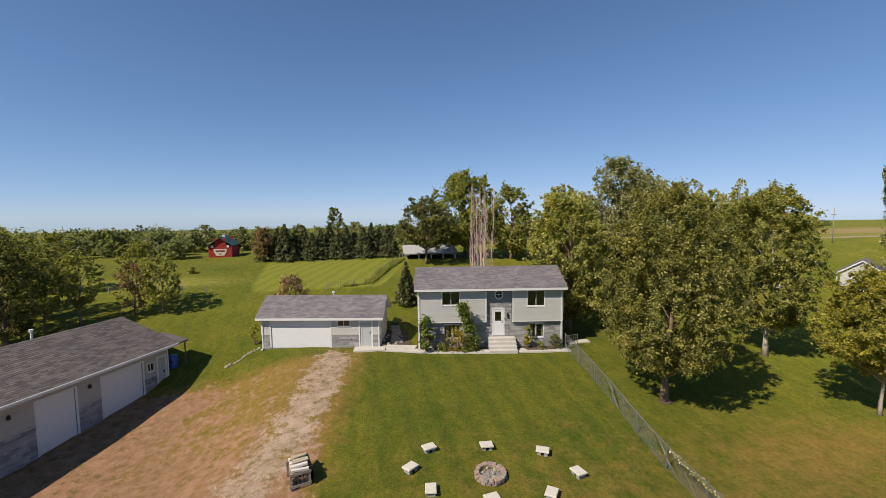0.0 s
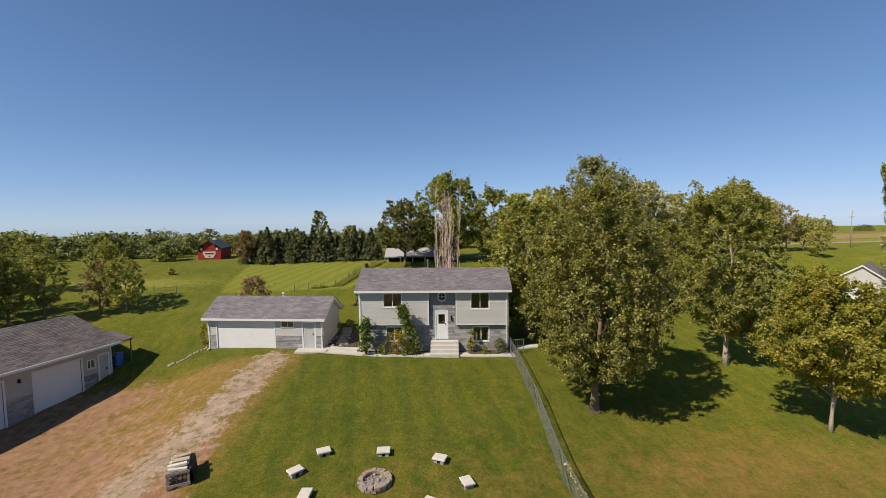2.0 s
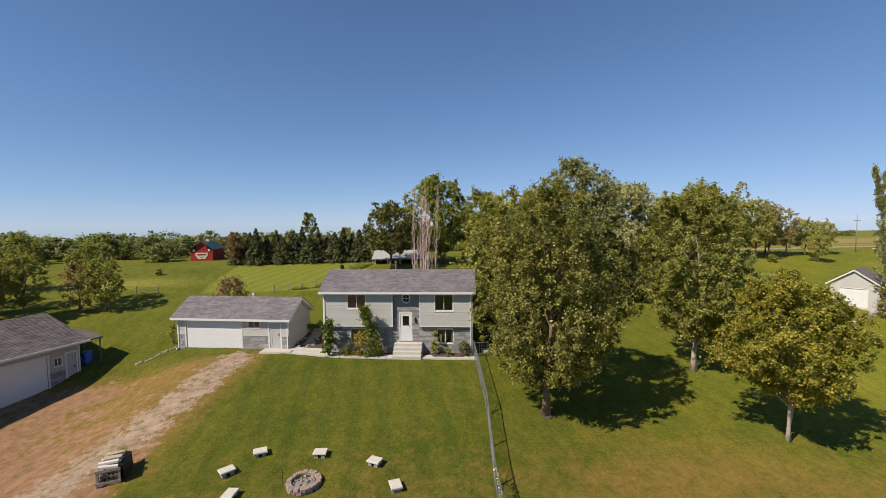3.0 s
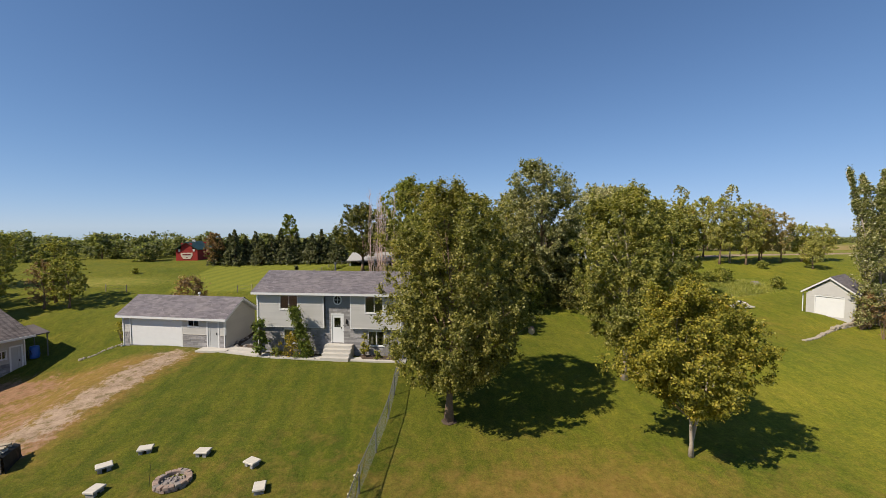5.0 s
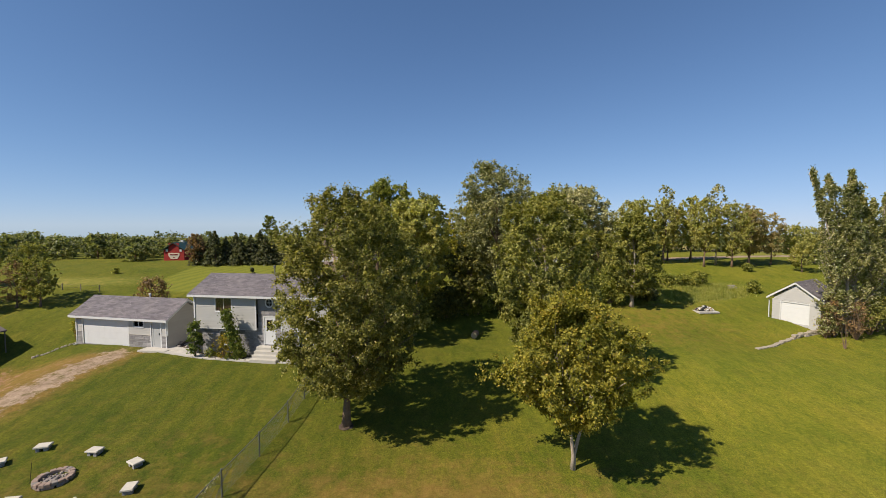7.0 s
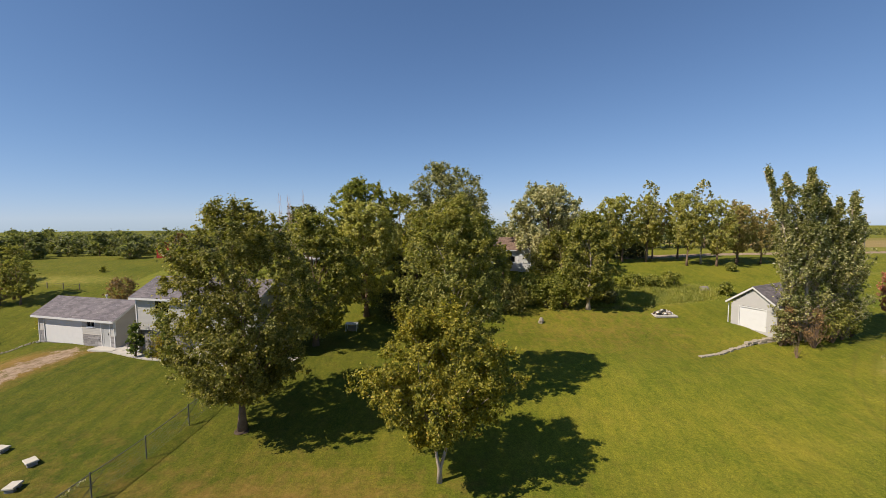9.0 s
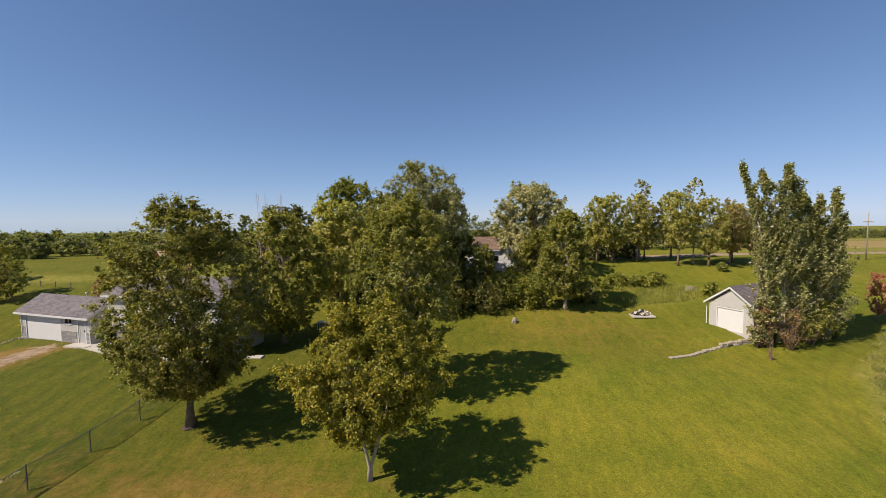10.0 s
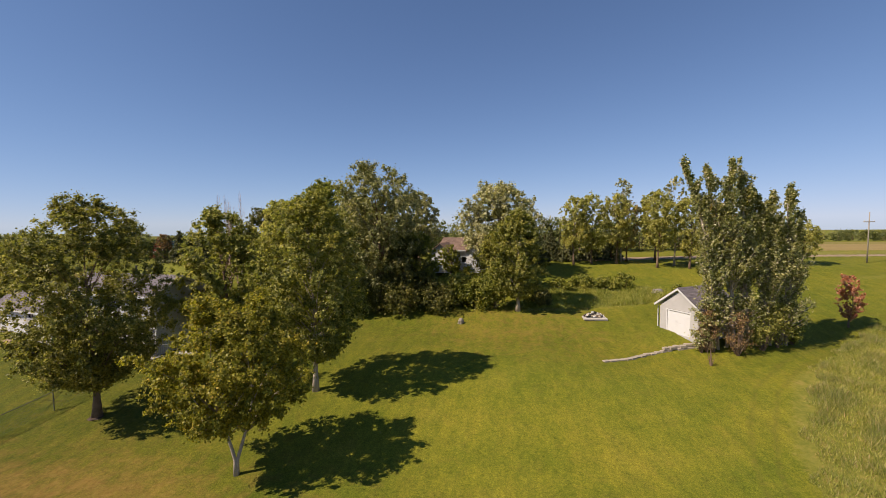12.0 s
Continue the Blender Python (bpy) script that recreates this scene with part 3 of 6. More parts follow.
    # the outer skin of the crown, with hollows
    m = round(len(tufts) * 0.55)
    h, ang = r.random(m) ** 0.92, r.random(m) * 2 * math.pi
    ph = r.random(8) * 6.28
    bump = 0.5 * np.sin(3 * ang + 5.5 * h + ph[0]) + 0.5 * np.sin(5 * ang - 9 * h + ph[1]) + 0.45 * np.sin(8 * ang + 15 * h + ph[2]) * np.sin(17 * h + ph[3])
    env = width / 2 * width_at(shape, h) * (0.90 + 0.32 * lumps * bump)
    rad = env * (0.5 + 0.5 * r.random(m) ** 0.6)
    keep = (bump > -0.45) | (r.random(m) < 0.2)
    skin = np.stack([rad * np.cos(ang) + lean[0] * height * h, rad * np.sin(ang) * (depth or 1.0) + lean[1] * height * h, base + h * (height - base)], 1)[keep]
    tufts = np.concatenate([tufts, skin])
    rad = width * (0.019 + 0.019 * r.random(len(tufts))) * (clump / 0.1) ** 0.5
    leaves = clumps * per * (2.3 if clumps > 160 else 1.75)
    root = thing(name, pose(at[0], at[1], at_land(*at), 0, 0, turn), label, category, group)
    part("trunk", wood, bark, root, smooth=True)
    part("crown", leaf_mesh("crown", tufts, rad, max(7, round(leaves / len(tufts))), leaf * (0.64 if clumps > 220 else 0.78), mat, 1.0, up, rng=r, core=np.array([lean[0] * height * 0.5, lean[1] * height * 0.5, base + (height - base) * 0.35])), mat, root)
    return root


def make_poplar(seed, at, tips, label, per=27):
    """Upright stems, each ending in a narrow plume of leaves."""
    r = np.random.default_rng(seed)
    root = thing("poplar_tree", pose(at[0], at[1], at_land(*at)), label, "tree", "poplars beside the shed")
    ms, cs, rs = Mesh(), [], []
    for s, (dx, dy, top) in enumerate(tips):
        foot = Vector((0.25 * math.cos(2.4 * s), 0.2 * math.sin(2.4 * s), 0))
        tip = Vector((dx, dy, top))
        bend = Vector((0.35 * dx, 0.3 * dy, 0)) * -0.6
        def axis(k):
            return foot.lerp(tip, k) + bend * (4 * k * (1 - k)) + Vector((0.10 * math.sin(7 * k + seed + s), 0.10 * math.cos(6 * k + s), 0))
        ms.tube([axis(k / 9) - Vector((0, 0, 0.1 if k == 0 else 0)) for k in range(10)], [0.12 * (1 - 0.93 * k / 9) + 0.012 for k in range(10)], 7)
        for _ in range(int(top * 14)):
            k = 0.07 + 0.93 * r.random() ** 0.85
            if 0.6 + 0.4 * math.sin(k * 23 + 3 * s + seed) < 0.55 * r.random():
                continue
            p = axis(k)
            reach = (0.52 + 1.5 * max(0.0, 0.93 - k) ** 1.3) * min(1.0, 4.2 * (1.05 - k)) * (0.3 + 0.7 * r.random())
            b = r.random() * 6.28
            e = p + Vector((reach * math.cos(b) + 0.16, reach * math.sin(b), (1.7 if k > 0.25 else 0.7) * reach + 0.22))
            ms.tube([p, p.lerp(e, 0.5) + Vector((0, 0, -0.06)), e], [0.035 * (1.1 - k), 0.022 * (1.1 - k), 0.005], 4)
            for q in ((0.5, 0.8, 1.08) if k > 0.2 else (0.9,)):
                cs.append(p.lerp(e, q))
                rs.append((0.10 + 0.10 * r.random()) * (1.25 - 0.4 * k))
    part("trunk", ms, BARK_PALE, root, smooth=True)
    part("crown", leaf_mesh("crown", np.array(cs), np.array(rs), per, 0.105, LEAF_POPLAR, 1.7, 0.2, rng=r, core=np.array([0.3, 0, 3.0])), LEAF_POPLAR, root)
    return root


def make_spruce(seed, height, width, at, label="dark green spruce beside other spruces", group="spruce row"):
    r = np.random.default_rng(seed)
    root = thing("spruce_tree", pose(at[0], at[1], at_land(*at), 0, 0, seed * 40), label, "tree", group)
    part("trunk", Mesh().tube([(0, 0, -0.1), (0, 0, height * 0.5), (0, 0, height * 0.97)], [0.16, 0.09, 0.01], 7), BARK, root, smooth=True)
    cs, rs = [], []
    tiers = int(height * 4.2)
    for t in range(tiers):
        k = t / tiers
        reach = width / 2 * (1 - k) ** 1.05 + 0.03
        n = max(4, int(9 * (1 - k) + 4))
        for i in range(n):
            a = 6.28 * i / n + r.random() + t
            for q in (0.45, 0.75, 1.0):
                if q * reach > 0.15 or k > 0.9:
                    w = reach * q * (0.85 + 0.3 * r.random())
                    cs.append((w * math.cos(a), w * math.sin(a), 0.22 + k * (height - 0.25) - 0.2 * w * k + 0.08 * r.normal()))
                    rs.append(0.06 + 0.11 * reach)
    part("crown", leaf_mesh("crown", np.array(cs), np.array(rs), 12, 0.15, LEAF_SPRUCE, 0.6, 0.5, 0.25, rng=r, core=np.array([0, 0, 0]), reach=1.2), LEAF_SPRUCE, root)
    return root


def make_bush(name, seed, height, width, at, mat, label, category="bush", group="", leaf=0.09, clumps=26, per=60, depth=None, lift=0.0, twigs=10):
    r = np.random.default_rng(seed)
    pts = crown_points(r, clumps, height, 0.12 * height, width * 0.85, "round", depth, 0.5)
    root = thing(name, pose(at[0], at[1], at_land(*at) + lift), label, category, group)
    ms = Mesh()
    for c in pts[r.permutation(clumps)[:twigs]]:
        ms.tube([(0.05 * c[0], 0.05 * c[1], -0.06), (0.6 * c[0], 0.6 * c[1], 0.55 * c[2]), tuple(c)], [0.02 + 0.006 * height, 0.013, 0.003], 4)
    part("stem", ms, BARK, root)
    part("foliage", leaf_mesh("foliage", pts, np.full(clumps, 0.17 * min(width, height * 1.3)) * (0.7 + 0.6 * r.random(clumps)), per, leaf, mat, 0.85, 0.4, rng=r), mat, root)
    return root


def mulch_ring(at, r):
    n = 18
    ms = Mesh().add([(r * (0.9 + 0.2 * ((k * 7) % 5) / 5) * math.cos(6.2832 * k / n), r * (0.9 + 0.2 * ((k * 3) % 5) / 5) * math.sin(6.2832 * k / n), -0.04) for k in range(n)] + [(0.8 * r * math.cos(6.2832 * k / n), 0.8 * r * math.sin(6.2832 * k / n), 0.02) for k in range(n)] + [(0, 0, 0.04)], [(k, (k + 1) % n, n + (k + 1) % n, n + k) for k in range(n)] + [(n + k, n + (k + 1) % n, 2 * n) for k in range(n)])
    solid("mulch_ring", ms, SOIL, "ring of dark mulch round a tree trunk", "mulch", m=pose(at[0], at[1], at_land(*at)))


mulch_ring((18.2, 20.4), 0.46)
# large trees on the lawn
make_tree("maple_tree", 11, 12.1, 2.0, 8.9, "oval", 300, 200, 0.132, LEAF_MAPLE, BARK, 0.215, "broad green maple with a thick trunk beside the fence", at=(18.2, 20.4), lean=(0.03, 0), clump=0.085)
make_tree("maple_tree", 23, 12.0, 2.3, 7.4, "oval", 260, 165, 0.148, LEAF_OLIVE, BARK_PALE, 0.18, "tall olive-green tree with a forked pale trunk on the lawn", at=(30.0, 23.7), clump=0.09)
make_tree("ash_tree", 37, 7.75, 2.75, 6.8, "dome", 250, 180, 0.122, LEAF_YELLOW, BARK_PALE, 0.13, "small yellowing ash with a pale forked trunk on the lawn", at=(29.2, 16.45), lean=(0.025, 0), stems=2, clump=0.095)
make_tree("maple_tree", 41, 10.7, 1.2, 8.0, "oval", 210, 105, 0.18, LEAF_OLIVE, BARK, 0.24, "dense green tree shading the lawn behind the house", at=(18.8, 31.9), clump=0.1)
make_tree("silver_maple_tree", 53, 13.9, 2.4, 10.6, "tall", 250, 115, 0.20, LEAF_GRAY, BARK, 0.36, "very tall silver-green maple behind the other trees", at=(30.0, 39.9), clump=0.10, lumps=0.45)
make_tree("maple_tree", 59, 10.9, 1.5, 7.8, "oval", 190, 100, 0.195, LEAF_ROW, BARK, 0.24, "olive-green tree behind the house", at=(21.9, 37.8), clump=0.105)
make_tree("elm_tree", 61, 9.4, 1.3, 5.9, "oval", 170, 100, 0.185, LEAF_OLIVE, BARK_PALE, 0.2, "olive-green elm standing in rough grass", at=(43.7, 39.0), clump=0.105)
make_tree("silver_maple_tree", 67, 10.3, 0.9, 11.3, "oval", 240, 125, 0.25, LEAF_SILVER, BARK, 0.3, "broad silvery tree beside the far white house", at=(42.5, 50.8), clump=0.085)
make_tree("maple_tree", 71, 9.7, 2.2, 6.4, "oval", 150, 85, 0.22, LEAF_SILVER, BARK, 0.25, "silver-green tree behind the far white house", at=(31.6, 55.1), clump=0.11)
make_tree("maple_tree", 73, 6.8, 0.9, 5.1, "oval", 120, 100, 0.19, LEAF_DARK, BARK, 0.18, "dark green tree in the thicket below the tall maple", at=(33.0, 40.2), clump=0.11)
make_tree("maple_tree", 74, 6.3, 0.9, 5.3, "oval", 110, 90, 0.19, LEAF_DARK, BARK, 0.18, "dark green tree filling the grove behind the lawn", at=(26.8, 37.7), clump=0.11)
make_tree("maple_tree", 75, 7.0, 0.7, 5.6, "oval", 110, 90, 0.2, LEAF_GREEN, BARK, 0.18, "dark green tree behind the thicket", at=(33.5, 41.9), clump=0.11)
make_tree("maple_tree", 76, 6.6, 0.7, 5.3, "oval", 110, 90, 0.2, LEAF_OLIVE, BARK, 0.18, "olive tree behind the elm in rough grass", at=(42.3, 44.2), clump=0.11)
POPLAR = "tall wind-blown poplar with pale leaf backs beside the white shed"
make_poplar(3, (57.6, 31.4), ((-2.6, 0.3, 13.9), (-1.5, 0.5, 11.9)), POPLAR)
make_poplar(5, (58.8, 31.6), ((-2.0, 0.3, 13.2), (-0.6, -0.3, 13.5)), POPLAR)
make_poplar(8, (60.0, 32.1), ((-0.9, 0.0, 13.6), (0.3, 0.3, 11.3)), POPLAR)
make_poplar(9, (61.8, 32.4), ((-1.1, 0.0, 11.0), (0.3, 0.4, 11.2)), POPLAR, 29)
make_poplar(12, (63.2, 32.7), ((-0.1, 0.0, 11.8), (0.9, 0.3, 9.8)), POPLAR, 29)

# ---- building parts ----
def gaps(u0, u1, z0, z1, holes):
    """The stretches of u0..u1 that no opening takes away between z0 and z1."""
    out = [(u0, u1)]
    for a, b, c, d in holes:
        if c < z1 - 1e-4 and d > z0 + 1e-4:
            out = [s for p, q in out for s in ((p, min(q, a)), (max(p, b), q)) if s[1] - s[0] > 1e-3]
    return out


def laps(ms, m, u0, u1, z0, z1, holes=(), lap=0.115, th=0.12, slope=None):
    """Lap siding: each board a wedge, cut at the openings; slope(z) trims a gable."""
    cuts = sorted({z0, z1, *[z for h in holes for z in h[2:] if z0 < z < z1]})
    for a, b in zip(cuts[:-1], cuts[1:]):
        n = max(1, round((b - a) / lap))
        for i in range(n):
            p, q = a + (b - a) * i / n, a + (b - a) * (i + 1) / n
            lo, hi = (u0, u1) if slope is None else slope((p + q) / 2)
            for s, e in gaps(lo, hi, p, q, holes):
                sec = [(-th, p), (0.022, p), (0.005, q), (-th, q)]
                ms.add([m(u, w, z) for u in (s, e) for w, z in sec], [(0, 1, 2, 3), (7, 6, 5, 4), (0, 4, 5, 1), (1, 5, 6, 2), (2, 6, 7, 3), (3, 7, 4, 0)])
    return ms


def panel(ms, m, u0, u1, z0, z1, holes=(), th=0.12):
    cuts = sorted({z0, z1, *[z for h in holes for z in h[2:] if z0 < z < z1]})
    for a, b in zip(cuts[:-1], cuts[1:]):
        for s, e in gaps(u0, u1, a, b, holes):
            ms.box(s, e, -th, 0, a, b, m)
    return ms


def stones(ms, m, u0, u1, z0, z1, holes, rng):
    z = z0
    while z < z1 - 0.03:
        h = min(z1 - z, rng.choice([0.09, 0.13, 0.17]))
        for s, e in gaps(u0, u1, z, z + h, holes):
            u = s
            while u < e - 0.02:
                w = min(e - u, 0.22 + 0.42 * rng.random())
                ms.soft_box(u + 0.006, u + w - 0.006, 0, 0.025 + 0.03 * rng.random(), z + 0.006, z + h - 0.006, 0.004, m)
                u += w
        z += h
    return ms


def shingle_slope(ms, x0, x1, y0, z0, y1, z1, rng, course=0.17):
    length = math.hypot(y1 - y0, z1 - z0)
    n = max(2, round(length / course))
    ny, nz = -(z1 - z0) / length * (1 if y1 > y0 else -1), abs(y1 - y0) / length
    for i in range(n):
        a, b = i / n, min(1.0, (i + 1.15) / n)
        x = x0 - 0.3 * rng.random()
        while x < x1:
            w = 0.26 + 0.16 * rng.random()
            p, q = max(x, x0), min(x + w, x1)
            x += w
            if q - p < 0.02:
                continue
            t = 0.012 + 0.006 * rng.random()
            lo = (y0 + (y1 - y0) * a, z0 + (z1 - z0) * a)
            hi = (y0 + (y1 - y0) * b, z0 + (z1 - z0) * b)
            ms.add([(p, lo[0] + ny * t, lo[1] + nz * t), (q, lo[0] + ny * t, lo[1] + nz * t), (q, hi[0] + ny * 0.003, hi[1] + nz * 0.003), (p, hi[0] + ny * 0.003, hi[1] + nz * 0.003), (p, lo[0], lo[1]), (q, lo[0], lo[1])], [(0, 1, 2, 3), (4, 5, 1, 0)])


def gable_roof(root, x0, x1, y0, y1, ze, zr, mat, seed, thick=0.16, gutter=True):
    """Roof with its ridge along x between the eaves at y0 and y1."""
    rng = np.random.default_rng(seed)
    ym = (y0 + y1) / 2
    deck = Mesh()
    for a, b in ((y0, ym), (y1, ym)):
        deck.add([(x0, a, ze), (x1, a, ze), (x1, b, zr), (x0, b, zr), (x0, a, ze - thick), (x1, a, ze - thick), (x1, b, zr - thick), (x0, b, zr - thick)], [(0, 1, 2, 3), (7, 6, 5, 4), (0, 4, 5, 1), (1, 5, 6, 2), (3, 7, 4, 0)])
    roof = part("roof", deck, TRIM, root, "white-edged shingled gable roof")
    ms = Mesh()
    shingle_slope(ms, x0 - 0.03, x1 + 0.03, y0 - 0.03, ze + 0.006, ym, zr + 0.006, rng)
    shingle_slope(ms, x0 - 0.03, x1 + 0.03, y1 + 0.03, ze + 0.006, ym, zr + 0.006, rng)
    part("shingles", ms, mat, roof, "weathered asphalt shingles", kind="stuff")
    cap = Mesh()
    x = x0 - 0.03
    s = (zr - ze) / (ym - y0)
    while x < x1:
        e = min(x + 0.3, x1 + 0.03)
        cap.add([(x, ym - 0.14, zr + 0.02 - 0.14 * s), (e, ym - 0.14, zr + 0.024 - 0.14 * s), (e, ym, zr + 0.034), (x, ym, zr + 0.028), (e, ym + 0.14, zr + 0.024 - 0.14 * s), (x, ym + 0.14, zr + 0.02 - 0.14 * s)], [(0, 1, 2, 3), (3, 2, 4, 5)])
        x += 0.3
    part("ridge_cap", cap, mat, roof, kind="stuff")
    if gutter:
        for y, sgn in ((y0, -1), (y1, 1)):
            g = Mesh().box(x0, x1, min(y, y + sgn * 0.11), max(y, y + sgn * 0.11), ze - 0.15, ze - 0.005)
            part("gutter", g, TRIM, roof, "white metal gutter")
    return roof


def window(root, m, u0, u1, z0, z1, panes=2, trim=0.07, curtains=False, name="window"):
    w = part(name, Mesh().box(u0 - trim, u1 + trim, 0.0, 0.035, z0 - trim, z0, m).box(u0 - trim, u1 + trim, 0.0, 0.035, z1, z1 + trim, m).box(u0 - trim, u0, 0.0, 0.035, z0, z1, m).box(u1, u1 + trim, 0.0, 0.035, z0, z1, m), TRIM, root, "white-framed sliding window")
    fr = Mesh()
    step = (u1 - u0) / panes
    for i in range(panes + 1):
        c = u0 + i * step
        fr.box(max(u0, c - 0.025), min(u1, c + 0.025), -0.07, -0.02, z0, z1, m)
    fr.box(u0, u1, -0.072, -0.018, z0, z0 + 0.04, m).box(u0, u1, -0.072, -0.018, z1 - 0.04, z1, m)
    part("window_frame", fr, TRIM, w)
    part("window_sill", Mesh().box(u0 - trim, u1 + trim, 0.036, 0.07, z0 - trim, z0 - trim + 0.03, m), TRIM, w)
    for i in range(panes):
        g = Mesh().box(u0 + i * step + 0.026, u0 + (i + 1) * step - 0.026, -0.05, -0.042, z0 + 0.041, z1 - 0.041, m)
        pane = part("pane", g, GLASS, w, "dark reflecting glass pane")
        pane.visible_shadow = False
    if curtains:
        for a, b in ((u0 + 0.02, u0 + 0.26 * (u1 - u0)), (u0 + 0.42 * (u1 - u0), u0 + 0.60 * (u1 - u0)), (u1 - 0.12 * (u1 - u0), u1 - 0.02)):
            c, n = Mesh(), 8
            c.add([m(a + (b - a) * k / n, -0.16 - 0.03 * (k % 2), z) for k in range(n + 1) for z in (z0, z1)], [(2 * k, 2 * k + 2, 2 * k + 3, 2 * k + 1) for k in range(n)])
            part("curtain", c, CURTAIN, w, "cream hanging curtain")
    return w


def entry_door(root, m, u0, u1, z0, z1, leaf_mat, glass=(0.55, 0.9), label="white storm door with a glass upper panel", pane_mat=None):
    d = part("door", Mesh().box(u0 - 0.1, u0, 0.0, 0.05, z0, z1 + 0.1, m).box(u1, u1 + 0.1, 0.0, 0.05, z0, z1 + 0.1, m).box(u0, u1, 0.0, 0.05, z1, z1 + 0.1, m), TRIM, root, label)
    lf = Mesh()
    za, zb = z0 + glass[0] * (z1 - z0), z0 + glass[1] * (z1 - z0)
    ua, ub = u0 + 0.17, u1 - 0.17
    panel(lf, m, u0 + 0.005, u1 - 0.005, z0 + 0.01, z1 - 0.005, [(ua, ub, za, zb)], 0.05)
    if glass[0] > 0.3:
        lf.box(ua, ub, 0.0, 0.012, z0 + 0.18, za - 0.14, m)
    part("door_leaf", lf, leaf_mat, d)
    p = part("pane", Mesh().box(ua, ub, -0.03, -0.02, za, zb, m), pane_mat or GLASS, d, "pale painted panel" if pane_mat else "dark glass panel")
    p.visible_shadow = bool(pane_mat)
    part("door_handle", Mesh().box(u1 - 0.13, u1 - 0.09, 0.0, 0.06, z0 + 0.98, z0 + 1.12, m), HANDLE, d, "dark metal handle")
    return d


def overhead_door(root, m, u0, u1, z0, z1, rows=4, cols=4, label="white panelled overhead garage door"):
    d = part("garage_door", Mesh().box(u0 - 0.1, u0, 0.0, 0.03, z0, z1 + 0.1, m).box(u1, u1 + 0.1, 0.0, 0.03, z0, z1 + 0.1, m).box(u0, u1, 0.0, 0.03, z1, z1 + 0.1, m), TRIM, root, label)
    for r in range(rows):
        a, b = z0 + (z1 - z0) * r / rows, z0 + (z1 - z0) * (r + 1) / rows
        ms = Mesh().box(u0, u1, -0.10, -0.05, a + 0.0015, b - 0.0015, m)
        for c in range(cols):
            p, q = u0 + (u1 - u0) * c / cols, u0 + (u1 - u0) * (c + 1) / cols
            ms.soft_box(p + 0.09, q - 0.09, -0.05, -0.046, a + 0.08, b - 0.08, 0.003, m)
        part("panel", ms, DOOR_WHITE, d)
    part("door_seal", Mesh().box(u0, u1, -0.09, -0.06, z0 - 0.02, z0 + 0.003, m), BLACK, d, "black rubber seal")
    return d


def downspout(root, m, u, z0, z1):
    part("downspout", Mesh().box(u - 0.04, u + 0.04, 0.025, 0.09, z0 + 0.08, z1, m).box(u - 0.04, u + 0.04, 0.025, 0.45, z0, z0 + 0.075, m), TRIM, root, "white metal downspout")


def frames(width, depth):
    """Maps (along, outward, up) to the building's own axes for its four walls."""
    return {
        "front": lambda u, w, z: (u, -w, z),
        "back": lambda u, w, z: (width - u, depth + w, z),
        "left": lambda u, w, z: (-w, depth - u, z),
        "right": lambda u, w, z: (width + w, u, z),
    }


def gable_wall(ms, m, depth, z0, ze, zr, lap=0.115, holes=()):
    laps(ms, m, 0.0, depth, z0, ze, holes, lap)
    laps(ms, m, 0, depth, ze, zr, (), lap, slope=lambda z: (depth / 2 * (z - ze) / (zr - ze), depth - depth / 2 * (z - ze) / (zr - ze)))


# ---- the house ----
W, D, HE, HR, LOW, IN = 11.95, 7.6, 4.36, 5.56, 1.95, 0.4
house = thing("house", pose(5.32, 30.19, 0.58, 0, 0, -12.4) @ Matrix.Diagonal((0.90, 0.60, 1.032, 1)), "two-level gray sided house with stone lower front", "house")
fm = frames(W, D)
front = fm["front"]
inset = lambda u, w, z: (u, IN - w, z)
A, B = 5.62, 7.78
up_win = [(2.0, 3.42, 3.20, 4.18), (9.02, 10.42, 3.06, 4.18)]
low_win = [(2.15, 3.45, 0.72, 1.72), (9.18, 10.42, 0.72, 1.72)]
door_hole = [(6.16, 7.10, 0.86, 2.86)]
ms = Mesh()
laps(ms, front, 0, A, LOW, HE, up_win)
laps(ms, front, B, W, LOW, HE, up_win)
ms.box(0, A, 0.12, IN + 0.1, LOW - 0.02, LOW + 0.06).box(B, W, 0.12, IN + 0.1, LOW - 0.02, LOW + 0.06)
part("wall_front_upper", ms, SIDING, house, "pale gray lap siding")
for u0, u1 in ((0, A), (B, W)):
    part("corner_trim", Mesh().box(u0 - 0.012, u0 + 0.075, -0.032, 0.1, LOW - 0.03, HE - 0.02).box(u1 - 0.075, u1 + 0.012, -0.032, 0.1, LOW - 0.03, HE - 0.02).box(u0 + 0.075, u1 - 0.075, -0.032, 0.1, LOW - 0.03, LOW), TRIM, house)
low_stone = Mesh()
rs = np.random.default_rng(2)
panel(low_stone, inset, 0.1, W - 0.1, -0.1, LOW, low_win + door_hole)
panel(low_stone, inset, A, B, LOW, HE, door_hole)
part("wall_front_lower", low_stone, MORTAR, house)
st = Mesh()
stones(st, inset, 0.1, W - 0.1, -0.05, LOW, low_win + door_hole, rs)
stones(st, inset, A + 0.03, B - 0.03, LOW, 3.35, door_hole, rs)
part("stone_veneer", st, STONE, house, "gray cut stone veneer", kind="stuff")
# Top of the entry recess gets a darker gray than the SIDING walls.
part("entry_gable", laps(Mesh(), lambda u, w, z: (u, IN - 0.06 - w, z), A + 0.02, B - 0.02, 3.36, HE, th=0.04), surface("dark gray entry laps", (0.25, 0.255, 0.27), 0.6, vary=0.06, island=0.05), house, "recessed lap wall above the entry, drawn darker gray")
ms = Mesh()
